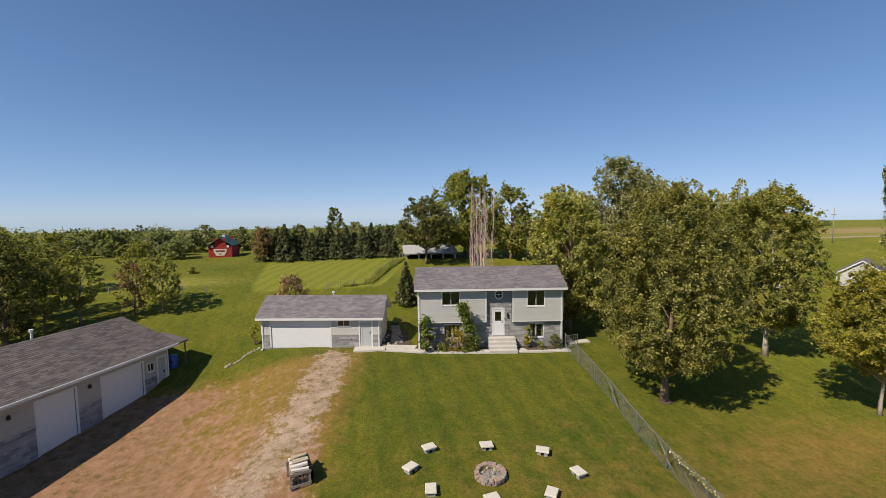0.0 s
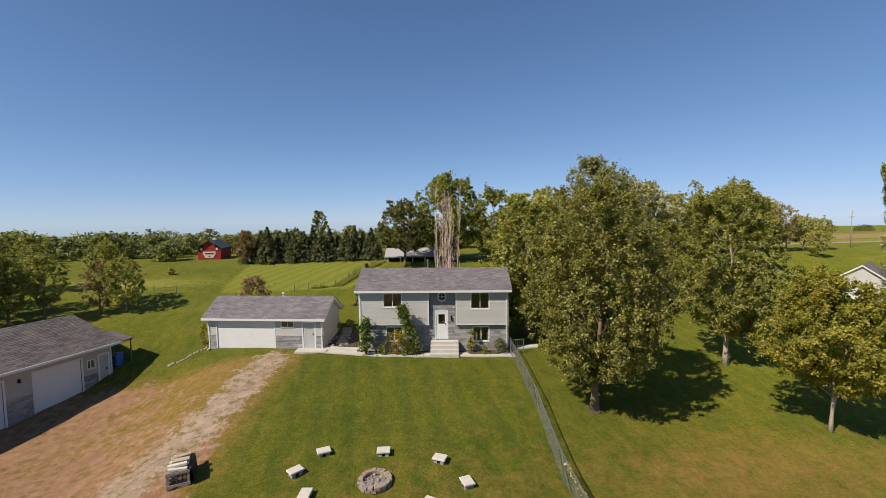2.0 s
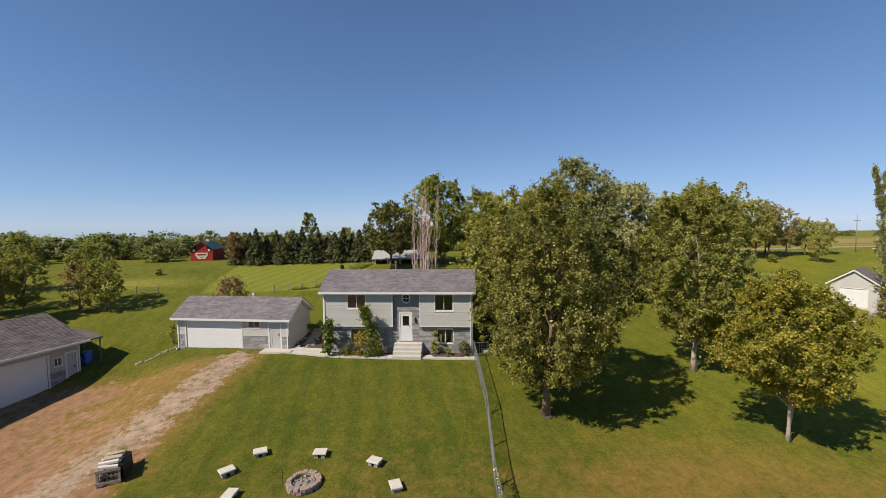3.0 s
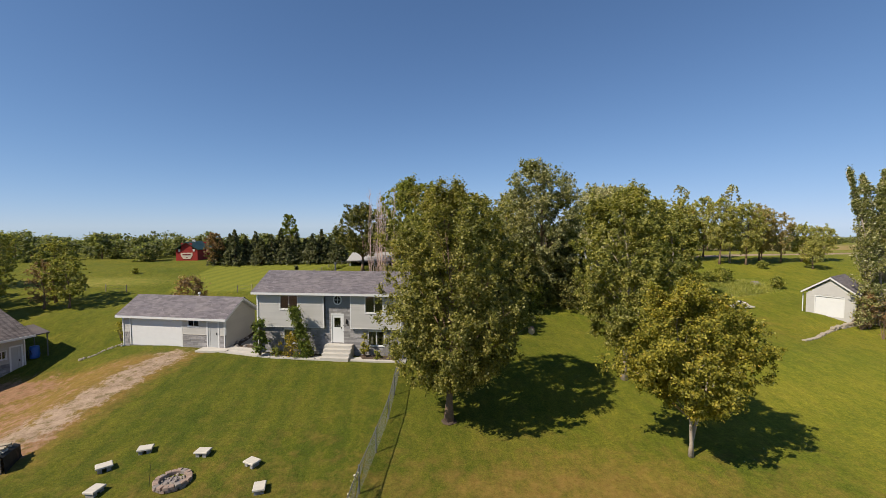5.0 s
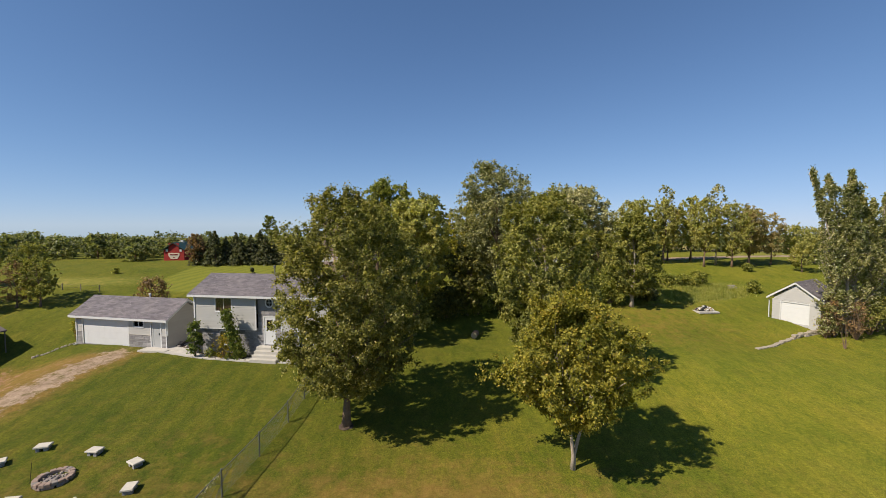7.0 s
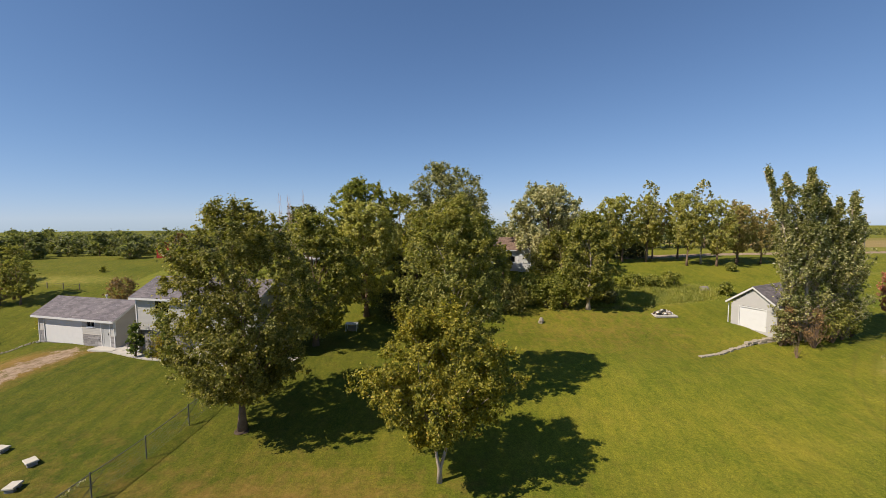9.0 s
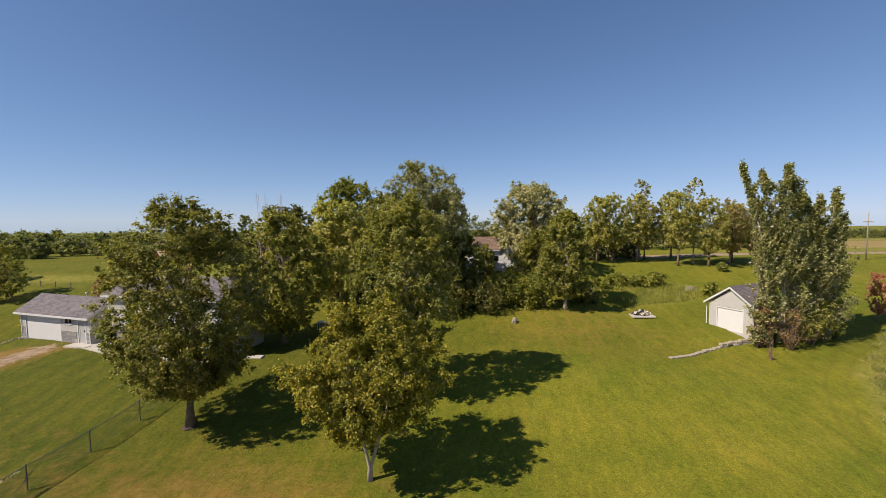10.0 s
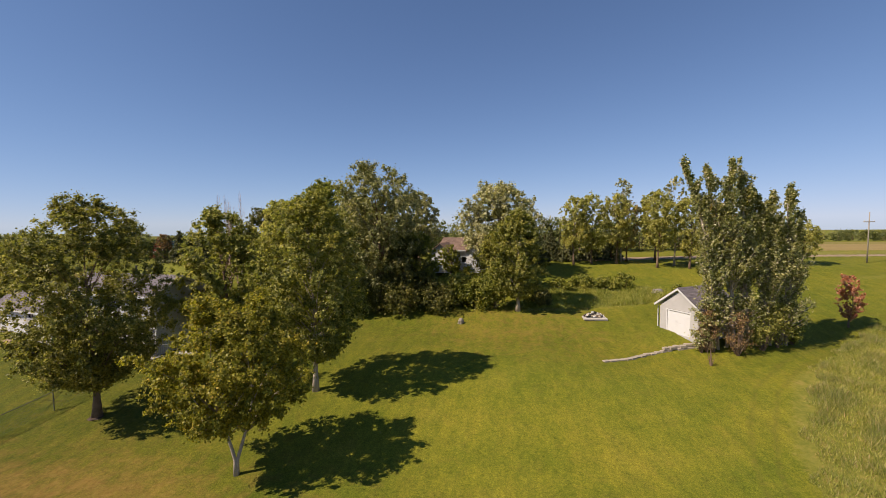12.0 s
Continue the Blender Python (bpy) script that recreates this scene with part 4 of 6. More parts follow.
gable_wall(ms, fm["right"], D, 0, HE, HR - 0.16)
part("wall_right", ms, SIDING, house, kind="stuff")
ms = Mesh()
gable_wall(ms, fm["left"], D, 0, HE, HR - 0.16)
part("wall_left", ms, SIDING, house, kind="stuff")
part("wall_back", laps(Mesh(), fm["back"], 0, W, 0, HE), SIDING, house)
part("interior_floor", Mesh().box(0.15, W - 0.15, IN + 0.15, D - 0.15, LOW - 0.1, LOW + 0.1).box(0.15, W - 0.15, IN + 0.15, D - 0.15, -0.05, 0.05), DARK, house)
gable_roof(house, -0.25, W + 0.25, -0.55, D + 0.55, HE + 0.05, HR + 0.1, ROOF, 4)
part("soffit", Mesh().box(-0.2, W + 0.2, -0.5, IN, HE - 0.03, HE - 0.01), TRIM, house)
for u0, u1, z0, z1 in up_win:
    window(house, front, u0, u1, z0, z1, 2)
for u0, u1, z0, z1 in low_win:
    window(house, inset, u0, u1, z0, z1, 2, curtains=True)
entry_door(house, inset, 6.20, 7.06, 0.86, 2.82, DOOR_WHITE)
ring = Mesh()
cx, cz, n = 6.68, 3.88, 20
face = lambda r, y: [(cx + r * math.cos(6.2832 * k / n), y, cz + r * math.sin(6.2832 * k / n)) for k in range(n)]
ring.add(face(0.36, IN - 0.15) + face(0.27, IN - 0.15) + face(0.36, IN - 0.05) + face(0.27, IN - 0.05), [f for k in range(n) for f in ((k, (k + 1) % n, n + (k + 1) % n, n + k), (k, (k + 1) % n, 2 * n + (k + 1) % n, 2 * n + k), (n + k, n + (k + 1) % n, 3 * n + (k + 1) % n, 3 * n + k))])
ring.box(cx - 0.02, cx + 0.02, IN - 0.13, IN - 0.1, cz - 0.27, cz + 0.27).box(cx - 0.27, cx + 0.27, IN - 0.13, IN - 0.1, cz - 0.02, cz + 0.02)
rw = part("round_window", ring, TRIM, house, "small round white-framed window")
part("pane", Mesh().add(face(0.268, IN - 0.105), [tuple(range(n))]), DARK, rw, "dark glass")
for k in (7.42,):
    part("wall_lamp", Mesh().box(k - 0.06, k + 0.06, IN - 0.2, IN - 0.05, 2.2, 2.45).tube([(k, IN - 0.12, 2.45), (k, IN - 0.12, 2.56)], [0.08, 0.02], 8), HANDLE, house, "dark wall lantern")
downspout(house, front, W - 0.12, 0.02, HE - 0.1)
downspout(house, front, 0.1, 0.02, HE - 0.1)
part("chimney_pipe", Mesh().tube([(5.4, 4.9, 4.9), (5.4, 4.9, 6.15)], [0.07, 0.07], 10).tube([(5.4, 4.9, 6.1), (5.4, 4.9, 6.25)], [0.12, 0.12], 10), STEEL, house, "short metal vent pipe")
for vx in (3.1, 8.4):
    part("roof_vent", Mesh().soft_box(vx, vx + 0.3, 5.2, 5.5, 4.75, 5.3, 0.05), BLACK, house)

steps = thing("entry_steps", pose(5.32, 30.19, 0.55, 0, 0, -12.4) @ pose(5.18, -0.40, 0.0), "pale concrete steps before the front door", "steps")
for i in range(4):
    part("step", Mesh().soft_box(0, 2.0, -0.35 - 0.27 * (3 - i) + 0.45, 0.60, 0.215 * i - 0.05, 0.215 * (i + 1) + 0.002 * i, 0.015), CONCRETE, steps)

# ---- the garage ----
GW, GD, GH, GR = 8.45, 5.2, 2.12, 3.28
garage = thing("garage", pose(-6.0, 33.80, 0.61, 0, 0, -15.6) @ Matrix.Diagonal((1.06, 0.70, 1.077, 1)), "long gray garage with white overhead door", "garage")
fm = frames(GW, GD)
front = fm["front"]
gd = (0.68, 4.90, 0.0, 1.94)
gwin = (5.45, 6.32, 1.52, 1.95)
gent = (7.05, 7.85, 0.02, 1.86)
ms = laps(Mesh(), front, 0, GW, 0.93, GH, [gd, gwin, gent])
part("wall_front_upper", ms, SIDING, garage, "pale gray lap siding")
part("wall_front_lower", panel(Mesh(), front, 0, GW, -0.25, 0.93, [gd, gent]), MORTAR, garage)
part("stone_veneer", stones(Mesh(), front, 0, GW, -0.1, 0.93, [(gd[0] - 0.1, gd[1] + 0.1, -0.2, 2), (gent[0] - 0.1, gent[1] + 0.1, -0.2, 2)], rs), STONE, garage, "gray cut stone veneer", kind="stuff")
for a, b in ((gd[1] + 0.1, gent[0] - 0.1), (0, gd[0] - 0.1), (gent[1] + 0.1, GW)):
    part("stone_ledge", Mesh().box(a, b, -0.07, 0, 0.93, 0.98), CONCRETE, garage)
ms = Mesh()
gable_wall(ms, fm["right"], GD, -0.25, GH, GR - 0.14)
part("wall_right", ms, SIDING_TAN, garage, "beige siding on the gable end", kind="stuff")
ms = Mesh()
gable_wall(ms, fm["left"], GD, -0.25, GH, GR - 0.14)
part("wall_left", ms, SIDING_TAN, garage, kind="stuff")
part("wall_back", laps(Mesh(), fm["back"], 0, GW, -0.25, GH), SIDING_TAN, garage)
gable_roof(garage, -0.28, GW + 0.28, -0.45, GD + 0.45, GH + 0.06, GR + 0.1, ROOF, 6)
for a in (-0.035, GW - 0.06):
    part("corner_trim", Mesh().box(a, a + 0.095, -0.035, 0.06, 0.98, GH), TRIM, garage)
part("soffit", Mesh().box(-0.2, GW + 0.2, -0.42, 0, GH - 0.06, GH - 0.04), TRIM, garage)
overhead_door(garage, front, gd[0], gd[1], gd[2], gd[3], 4, 8)
window(garage, front, gwin[0], gwin[1], gwin[2], gwin[3], 2, 0.06)
entry_door(garage, front, gent[0], gent[1], gent[2], gent[3], DOOR_GRAY, (0.12, 0.93), "gray side door with a white frame", DOOR_GRAY)
downspout(garage, front, 0.07, -0.1, GH - 0.08)
downspout(garage, front, GW - 0.07, -0.1, GH - 0.08)
part("roof_vent", Mesh().tube([(4.6, 3.4, 2.6), (4.6, 3.4, 3.5)], [0.06, 0.06], 8).tube([(4.6, 3.4, 3.45), (4.6, 3.4, 3.58)], [0.11, 0.11], 8), TRIM, garage, "white roof vent pipe")

# ---- the workshop beside the drive ----
SW, SD, SH, SR = 17.0, 7.4, 2.62, 4.15
shop = thing("workshop", pose(-19.96, 16.16, -0.82, 0, 0, 63.15) @ Matrix.Diagonal((1.058, 1.094, 1.02, 1)), "long workshop with two white overhead doors", "workshop")
fm = frames(SW, SD)
front = fm["front"]
d1, d2, d3 = (9.72, 11.45, -0.74, 2.05), (12.83, 15.25, -0.38, 2.05), (4.9, 7.6, -0.98, 2.05)
sw, sdoor = (15.62, 16.02, 1.25, 1.8), (16.28, 16.82, -0.10, 1.95)
holes = [d1, d2, d3, sw, sdoor]
part("wall_front_upper", laps(Mesh(), front, 0, SW, 0.9, SH, holes), SIDING_TAN, shop, "beige lap siding in shade")
part("wall_front_lower", panel(Mesh(), front, 0, SW, -1.9, 0.9, holes), MORTAR, shop)
part("stone_veneer", stones(Mesh(), front, 0, SW, -1.5, 0.9, [(a - 0.1, b + 0.1, -1.9, d) for a, b, c, d in holes if c < 0.5], rs), STONE, shop, "gray cut stone veneer", kind="stuff")
for a, b in gaps(0, SW, 0.9, 0.95, [(a - 0.1, b + 0.1, -0.5, d) for a, b, c, d in holes if c < 0.5]):
    part("stone_ledge", Mesh().box(a, b, -0.075, 0, 0.9, 0.95), CONCRETE, shop)
for key in ("left", "right"):
    ms = Mesh()
    gable_wall(ms, fm[key], SD, -1.9, SH, SR - 0.14)
    part("wall_" + key, ms, SIDING_TAN, shop)
part("wall_back", laps(Mesh(), fm["back"], 0, SW, -1.9, SH), SIDING_TAN, shop)
gable_roof(shop, -0.4, SW + 0.4, -0.5, SD + 0.5, SH + 0.06, SR + 0.1, ROOF_SHOP, 8)
part("soffit", Mesh().box(-0.2, SW + 0.2, -0.46, 0, SH - 0.06, SH - 0.04), TRIM, shop)
for d in (d1, d2, d3):
    overhead_door(shop, front, d[0], d[1], d[2], d[3], 4, 4)
window(shop, front, sw[0], sw[1], sw[2], sw[3], 2, 0.05)
entry_door(shop, front, sdoor[0], sdoor[1], sdoor[2], sdoor[3], DOOR_GRAY, (0.15, 0.93), "gray side door with a white frame", DOOR_GRAY)
for u in (8.6, 12.15):
    part("wall_lamp", Mesh().box(u - 0.05, u + 0.05, -0.14, 0, 1.75, 1.92).tube([(u, -0.09, 1.9), (u, -0.09, 2.0)], [0.07, 0.02], 8), HANDLE, shop, "dark wall lantern")
part("roof_vent", Mesh().tube([(13.0, 4.9, 3.4), (13.0, 4.9, 4.45)], [0.06, 0.06], 8).tube([(13.0, 4.9, 4.4), (13.0, 4.9, 4.55)], [0.1, 0.1], 8), TRIM, shop, "white roof vent pipe")
part("downspout", Mesh().box(SW - 0.05, SW + 0.03, -0.09, -0.03, 0.0, SH - 0.1), TRIM, shop)
aw = part("awning", Mesh().add([(SW + 0.35, -0.55, 2.58), (SW + 1.25, -0.50, 2.60), (SW + 1.25, 1.4, 2.98), (SW + 0.35, 1.4, 2.98), (SW + 0.35, -0.55, 2.66), (SW + 1.25, -0.50, 2.68), (SW + 1.25, 1.4, 3.06), (SW + 0.35, 1.4, 3.06)], [(3, 2, 1, 0), (4, 5, 6, 7), (0, 1, 5, 4), (1, 2, 6, 5), (2, 3, 7, 6), (3, 0, 4, 7)]), ROOF_SHOP, shop, "small open lean-to roof")
part("post", Mesh().box(SW + 1.15, SW + 1.21, -0.3, -0.24, -0.3, 2.62), STEEL, aw)
part("post", Mesh().box(SW + 1.15, SW + 1.21, 1.25, 1.31, -0.2, 2.95), STEEL, aw)
part("rafter", Mesh().box(SW + 1.14, SW + 1.22, -0.4, 1.35, 2.52, 2.6), STEEL, aw)
e1, e2 = Vector((0.4516, 0.8922)), Vector((-0.8922, 0.4516))
org = Vector((-19.96, 16.16))
pad = Mesh().soft_box(SW + 0.05, SW + 2.9, -0.3, 1.9, -0.15, 0.06, 0.01)
solid("concrete_pad", pad, CONCRETE, "pale concrete pad under the lean-to", "pad", m=pose(-19.96, 16.16, -0.72, 0, 0, 63.15) @ Matrix.Diagonal((1.058, 1, 1, 1)))
bp = org + e1 * (1.058 * SW + 0.7) + e2 * 0.25
barrel = thing("barrel", pose(bp.x, bp.y, max(-0.66, at_land(bp.x, bp.y) - 0.01)), "blue plastic barrel on the concrete pad", "barrel")
part("body", Mesh().tube([(0, 0, 0), (0, 0, 0.04), (0, 0, 0.3), (0, 0, 0.45), (0, 0, 0.6), (0, 0, 0.86), (0, 0, 0.9)], [0.26, 0.29, 0.31, 0.30, 0.31, 0.29, 0.26], 16), BLUE, barrel, smooth=True)
for z in (0.3, 0.6):
    part("hoop", Mesh().tube([(0, 0, z - 0.02), (0, 0, z + 0.02)], [0.325, 0.325], 16), BLUE, barrel)
hose = Mesh().tube([(bp.x + 0.15 * math.cos(a) - 0.1, bp.y - 0.35, 0.33 + 0.35 * math.sin(a)) for a in np.linspace(0, 4.5, 12)], [0.025] * 12, 6)
solid("garden_hose", hose, BLACK, "coiled dark hose hung beside the barrel", "hose")

# ---- the white shed under the poplars ----
HW, HD, HH, HP = 5.0, 4.9, 1.95, 3.45
shed = thing("shed", pose(56.67, 31.79, 1.30, 0, 0, 27.2) @ Matrix.Diagonal((0.8, 0.72, 1.05, 1)), "small pale gabled shed with white overhead door", "shed")
fm = frames(HW, HD)
lh = (0.95, 3.75, 0.0, 1.72)
ms = Mesh()
left = fm["left"]
gable_wall(ms, left, HD, -0.95, HH, HP - 0.1, 0.2, [(lh[0], lh[1], lh[2], lh[3] + 0.12)])
part("wall_front", ms, SIDING_SHED, shed, "pale gray siding on the gable front")
ms = Mesh()
gable_wall(ms, fm["right"], HD, -0.95, HH, HP - 0.1, 0.2)
part("wall_back", ms, SIDING_SHED, shed)
part("wall_left", laps(Mesh(), fm["back"], 0, HW, -0.95, HH, lap=0.2), SIDING_SHED, shed)
part("wall_right", laps(Mesh(), fm["front"], 0, HW, -0.95, HH, lap=0.2), SIDING_SHED, shed)
gable_roof(shed, -0.3, HW + 0.3, -0.45, HD + 0.55, HH + 0.12, HP + 0.1, ROOF, 9, gutter=False)
overhead_door(shed, left, lh[0], lh[1], lh[2], lh[3], 4, 4)
part("porch_post", Mesh().box(0.1, 0.2, HD + 0.35, HD + 0.45, -0.5, HH - 0.1), TRIM, shed)
# Black strip stands in for the shade in the gap over the door.
part("gap_shade", Mesh().box(0.06, 0.10, HD - lh[1], HD - lh[0], lh[3] + 0.01, lh[3] + 0.11), BLACK, shed, "black strip as shade in the gap above the door")

# ---- paths and beds by the house ----
def strip(pts, half, top, mat, name, label, category, step=1.5, gap=0.004):
    """A walk of slabs laid along the ground."""
    root = thing(name, pose(pts[0][0], pts[0][1], 0), label, category, kind="structure")
    pts = [Vector(p) for p in pts]
    for a, b in zip(pts[:-1], pts[1:]):
        d = (b - a)
        n = max(1, round(d.length / step))
        u = d.normalized()
        s = Vector((-u.y, u.x))
        for i in range(n):
            p, q = a + d * (i / n) + u * gap, a + d * ((i + 1) / n) - u * gap
            ms = Mesh()
            cs = [p - s * half, q - s * half, q + s * half, p + s * half]
            zs = [at_land(e.x, e.y) + top for e in (p, q, q, p)]
            base = [(c.x - pts[0].x, c.y - pts[0].y, zt - 0.2) for c, zt in zip(cs, zs)]
            upper = [(c.x - pts[0].x, c.y - pts[0].y, zt) for c, zt in zip(cs, zs)]
            ms.add(base + upper, [(3, 2, 1, 0), (4, 5, 6, 7), (0, 1, 5, 4), (1, 2, 6, 5), (2, 3, 7, 6), (3, 0, 4, 7)])
            part("slab", ms, mat, root)
    return root


strip([(0.75, 31.62), (3.0, 31.2)], 0.75, 0.09, CONCRETE, "pavement", "pale concrete landing before the garage side door", "pavement")
strip([(3.01, 30.75), (6.6, 29.22), (10.2, 28.4), (16.1, 27.35)], 0.38, 0.07, CONCRETE, "pavement", "pale concrete walk along the house front", "pavement")

strip([(3.85, 31.9), (4.15, 33.4), (4.3, 35.2)], 0.38, 0.17, WOOD, "pavement", "gray stepping slabs in the bed between garage and house", "pavement", 0.7, 0.04)
strip([(3.05, 31.25), (5.2, 30.45)], 0.33, 0.14, CONCRETE, "pavement", "short pale path to the stepping slabs", "pavement")


def heap(name, outline, h, mat, label, category):
    cx = sum(p[0] for p in outline) / len(outline)
    cy = sum(p[1] for p in outline) / len(outline)
    ms, rings = Mesh(), 4
    vs, n = [], len(outline)
    for r in range(rings):
        k = 1 - r / rings
        for j, (x, y) in enumerate(outline):
            px, py = cx + (x - cx) * k, cy + (y - cy) * k
            vs.append((px, py, at_land(px, py) - 0.03 + (h + 0.03) * min(1, r * 0.7) + 0.02 * math.sin(7 * px + 5 * py)))
    vs.append((cx, cy, at_land(cx, cy) + h))
    fs = [(r * n + j, r * n + (j + 1) % n, (r + 1) * n + (j + 1) % n, (r + 1) * n + j) for r in range(rings - 1) for j in range(n)]
    fs += [((rings - 1) * n + j, (rings - 1) * n + (j + 1) % n, rings * n) for j in range(n)]
    ms.add(vs, fs)
    return solid(name, ms, mat, label, category, kind="structure", smooth=True)


heap("garden_bed", [(5.2, 30.1), (7.5, 28.9), (10.0, 28.3), (10.2, 29.2), (8, 29.7), (5.4, 30.2)], 0.13, SOIL, "mulched flower bed along the house front", "garden bed")
heap("garden_bed", [(12.6, 27.8), (15.5, 27.3), (15.7, 28.2), (12.7, 28.8)], 0.13, SOIL, "mulched flower bed beside the front steps", "garden bed")
heap("garden_bed", [(2.6, 31.9), (5.0, 30.6), (5.1, 34.5), (3.4, 36.0), (3.0, 34.0)], 0.15, SOIL, "stony mulch bed between garage and house", "garden bed")


def stone_lump(rng, s):
    ms = Mesh()
    n, rows = 7, 3
    vs = [(0, 0, -0.1 * s)]
    for r in range(rows):
        z = (-0.05 + 0.3 * r) * s
        k = (1.0, 0.95, 0.55)[r]
        for j in range(n):
            q = s * 0.5 * k * (0.8 + 0.35 * rng.random())
            vs.append((q * math.cos(6.283 * j / n), q * math.sin(6.283 * j / n) * 0.8, z + 0.05 * s * rng.random()))
    vs.append((0, 0, 0.62 * s))
    fs = [(0, 1 + (j + 1) % n, 1 + j) for j in range(n)]
    fs += [(1 + r * n + j, 1 + r * n + (j + 1) % n, 1 + (r + 1) * n + (j + 1) % n, 1 + (r + 1) * n + j) for r in range(rows - 1) for j in range(n)]
    fs += [(1 + 2 * n + j, 1 + 2 * n + (j + 1) % n, 1 + rows * n) for j in range(n)]
    return ms.add(vs, fs)


rr = np.random.default_rng(12)
lumps = [stone_lump(rr, 1.0).data("stone", ROCK) for _ in range(5)]
buff = [stone_lump(rr, 1.0).data("stone", ROCK_PALE) for _ in range(4)]


def stone_line(name, pts, size, label, category, step, group="", kinds=None):
    kinds = kinds or lumps
    root = thing(name, pose(pts[0][0], pts[0][1], 0), label, category, group)
    pts = [Vector(p) for p in pts]
    for a, b in zip(pts[:-1], pts[1:]):
        d = b - a
        n = max(1, round(d.length / step))
        for i in range(n):
            p = a + d * ((i + 0.5) / n)
            ob = part("stone", kinds[int(rr.integers(len(kinds)))], None, root)
            s = size * (0.75 + 0.5 * rr.random())
            ob.matrix_basis = pose(p.x - pts[0].x + 0.04 * rr.normal(), p.y - pts[0].y + 0.04 * rr.normal(), at_land(p.x, p.y) - 0.02, 0, 0, 360 * rr.random()) @ Matrix.Diagonal((s, s, s, 1))
    return root


stone_line("stone_edging", [(-6.25, 34.0), (-6.95, 33.5), (-7.5, 32.7), (-8.25, 32.3)], 0.22, "row of pale edging stones beside the drive", "edging", 0.13, kinds=buff)
stone_line("stone_edging", [(2.9, 32.3), (3.6, 33.6), (4.6, 33.2), (4.2, 31.6), (3.0, 31.7)], 0.42, "field stones strewn in the mulch bed", "stones", 0.5)
stone_line("stone_edging", [(6.2, 29.3), (8.0, 28.75), (10.0, 28.3)], 0.22, "small stones edging the flower bed", "edging", 0.5)


def retaining_wall():
    root = thing("retaining_wall", pose(49.1, 29.4, 0), "low curved wall of pale stone blocks in the lawn", "wall")
    pts = [(49.1, 29.4), (50.8, 30.1), (52.4, 30.9), (54.6, 31.6), (57.4, 31.9)]
    hs = [0.06, 0.13, 0.2, 0.3, 0.36]
    for (a, ha), (b, hb) in zip(zip(pts[:-1], hs[:-1]), zip(pts[1:], hs[1:])):
        a, b = Vector(a), Vector(b)
        d = b - a
        u, s = d.normalized(), Vector((-d.y, d.x)).normalized()
        n = max(1, round(d.length / 0.42))
        for i in range(n):
            h = ha + (hb - ha) * (i + 0.5) / n
            for k in range(max(1, round(h / 0.18))):
                p = a + d * ((i + 0.5 + 0.5 * (k % 2)) / n)
                p = p + s * 0.035 * rr.normal() - u * 0.02 * rr.random()
                z = at_land(p.x, p.y) + 0.18 * k - 0.06 - 0.04 * rr.random()
                m = lambda x, y, zz: (p.x + u.x * x + s.x * y - 49.1, p.y + u.y * x + s.y * y - 29.4, z + zz)
                j = 0.03 * rr.normal()
                part("block", Mesh().soft_box(-0.215 + 0.03 * rr.random(), 0.215 - 0.03 * rr.random(), -0.16 + j, 0.16 + j, 0, 0.176, 0.015, m), ROCK_PALE, root)


retaining_wall()


# ---- plants by the house ----
def vine(at, h, w, seed, mat, label, lean=0.0):
    r = np.random.default_rng(seed)
    root = thing("climbing_vine", pose(at[0], at[1], at_land(*at)), label, "vine")
    ms = Mesh()
    for k in range(3):
        ms.tube([(0.1 * k - 0.1, 0, -0.05), (0.08 * k + lean * 0.5, -0.04, h * 0.5), (lean + 0.05 * k, 0, h * 0.96)], [0.025, 0.02, 0.008], 5)
    part("stem", ms, BARK, root)
    n = 90
    t = r.random(n)
    pts = np.stack([lean * t + (r.random(n) - 0.5) * w * (1.2 - 0.5 * t), -0.16 + 0.30 * (r.random(n) - 0.5), 0.1 + t * h], 1)
    part("foliage", leaf_mesh("foliage", pts, np.full(n, 0.24) * (0.7 + 0.6 * r.random(n)), 46, 0.10, mat, 1.0, 0.3, rng=r), mat, root)


vine((9.2, 28.85), 3.5, 0.75, 1, LEAF_VINE, "bright green vine climbing the house front", -0.95)
make_bush("tall_shrub", 4, 2.5, 1.3, (5.75, 29.35), LEAF_VINE, "tall large-leaved shrub at the house corner", leaf=0.14, clumps=30, per=40)
make_bush("flowering_shrub", 5, 1.6, 1.7, (7.9, 28.95), LEAF_FLOWER, "yellow flowering shrub under the front window", leaf=0.07)
make_bush("low_shrub", 6, 0.6, 0.9, (6.9, 29.2), LEAF_GREEN, "low green shrub in the flower bed", leaf=0.06, clumps=14)
make_bush("low_shrub", 7, 0.5, 1.0, (8.6, 28.7), LEAF_VINE, "low green perennials in the flower bed", leaf=0.06, clumps=14)
make_bush("flowering_shrub", 8, 1.7, 0.8, (13.2, 28.15), LEAF_YELLOW, "slim yellow-green shrub beside the steps", leaf=0.07, clumps=18)
make_bush("low_shrub", 9, 0.95, 1.1, (15.2, 27.8), LEAF_SPRUCE, "dark green rounded shrub at the house corner", leaf=0.06)
make_bush("low_shrub", 10, 0.55, 0.8, (14.0, 27.9), LEAF_GREEN, "low green shrub in the flower bed", leaf=0.06, clumps=12)
make_bush("low_shrub", 13, 0.8, 0.9, (3.5, 34.6), LEAF_GREEN, "dark shrub in the bed by the garage", leaf=0.06, clumps=16)
make_bush("low_shrub", 14, 0.7, 0.8, (4.5, 35.4), LEAF_OLIVE, "small shrub behind the stone bed", leaf=0.06, clumps=14)
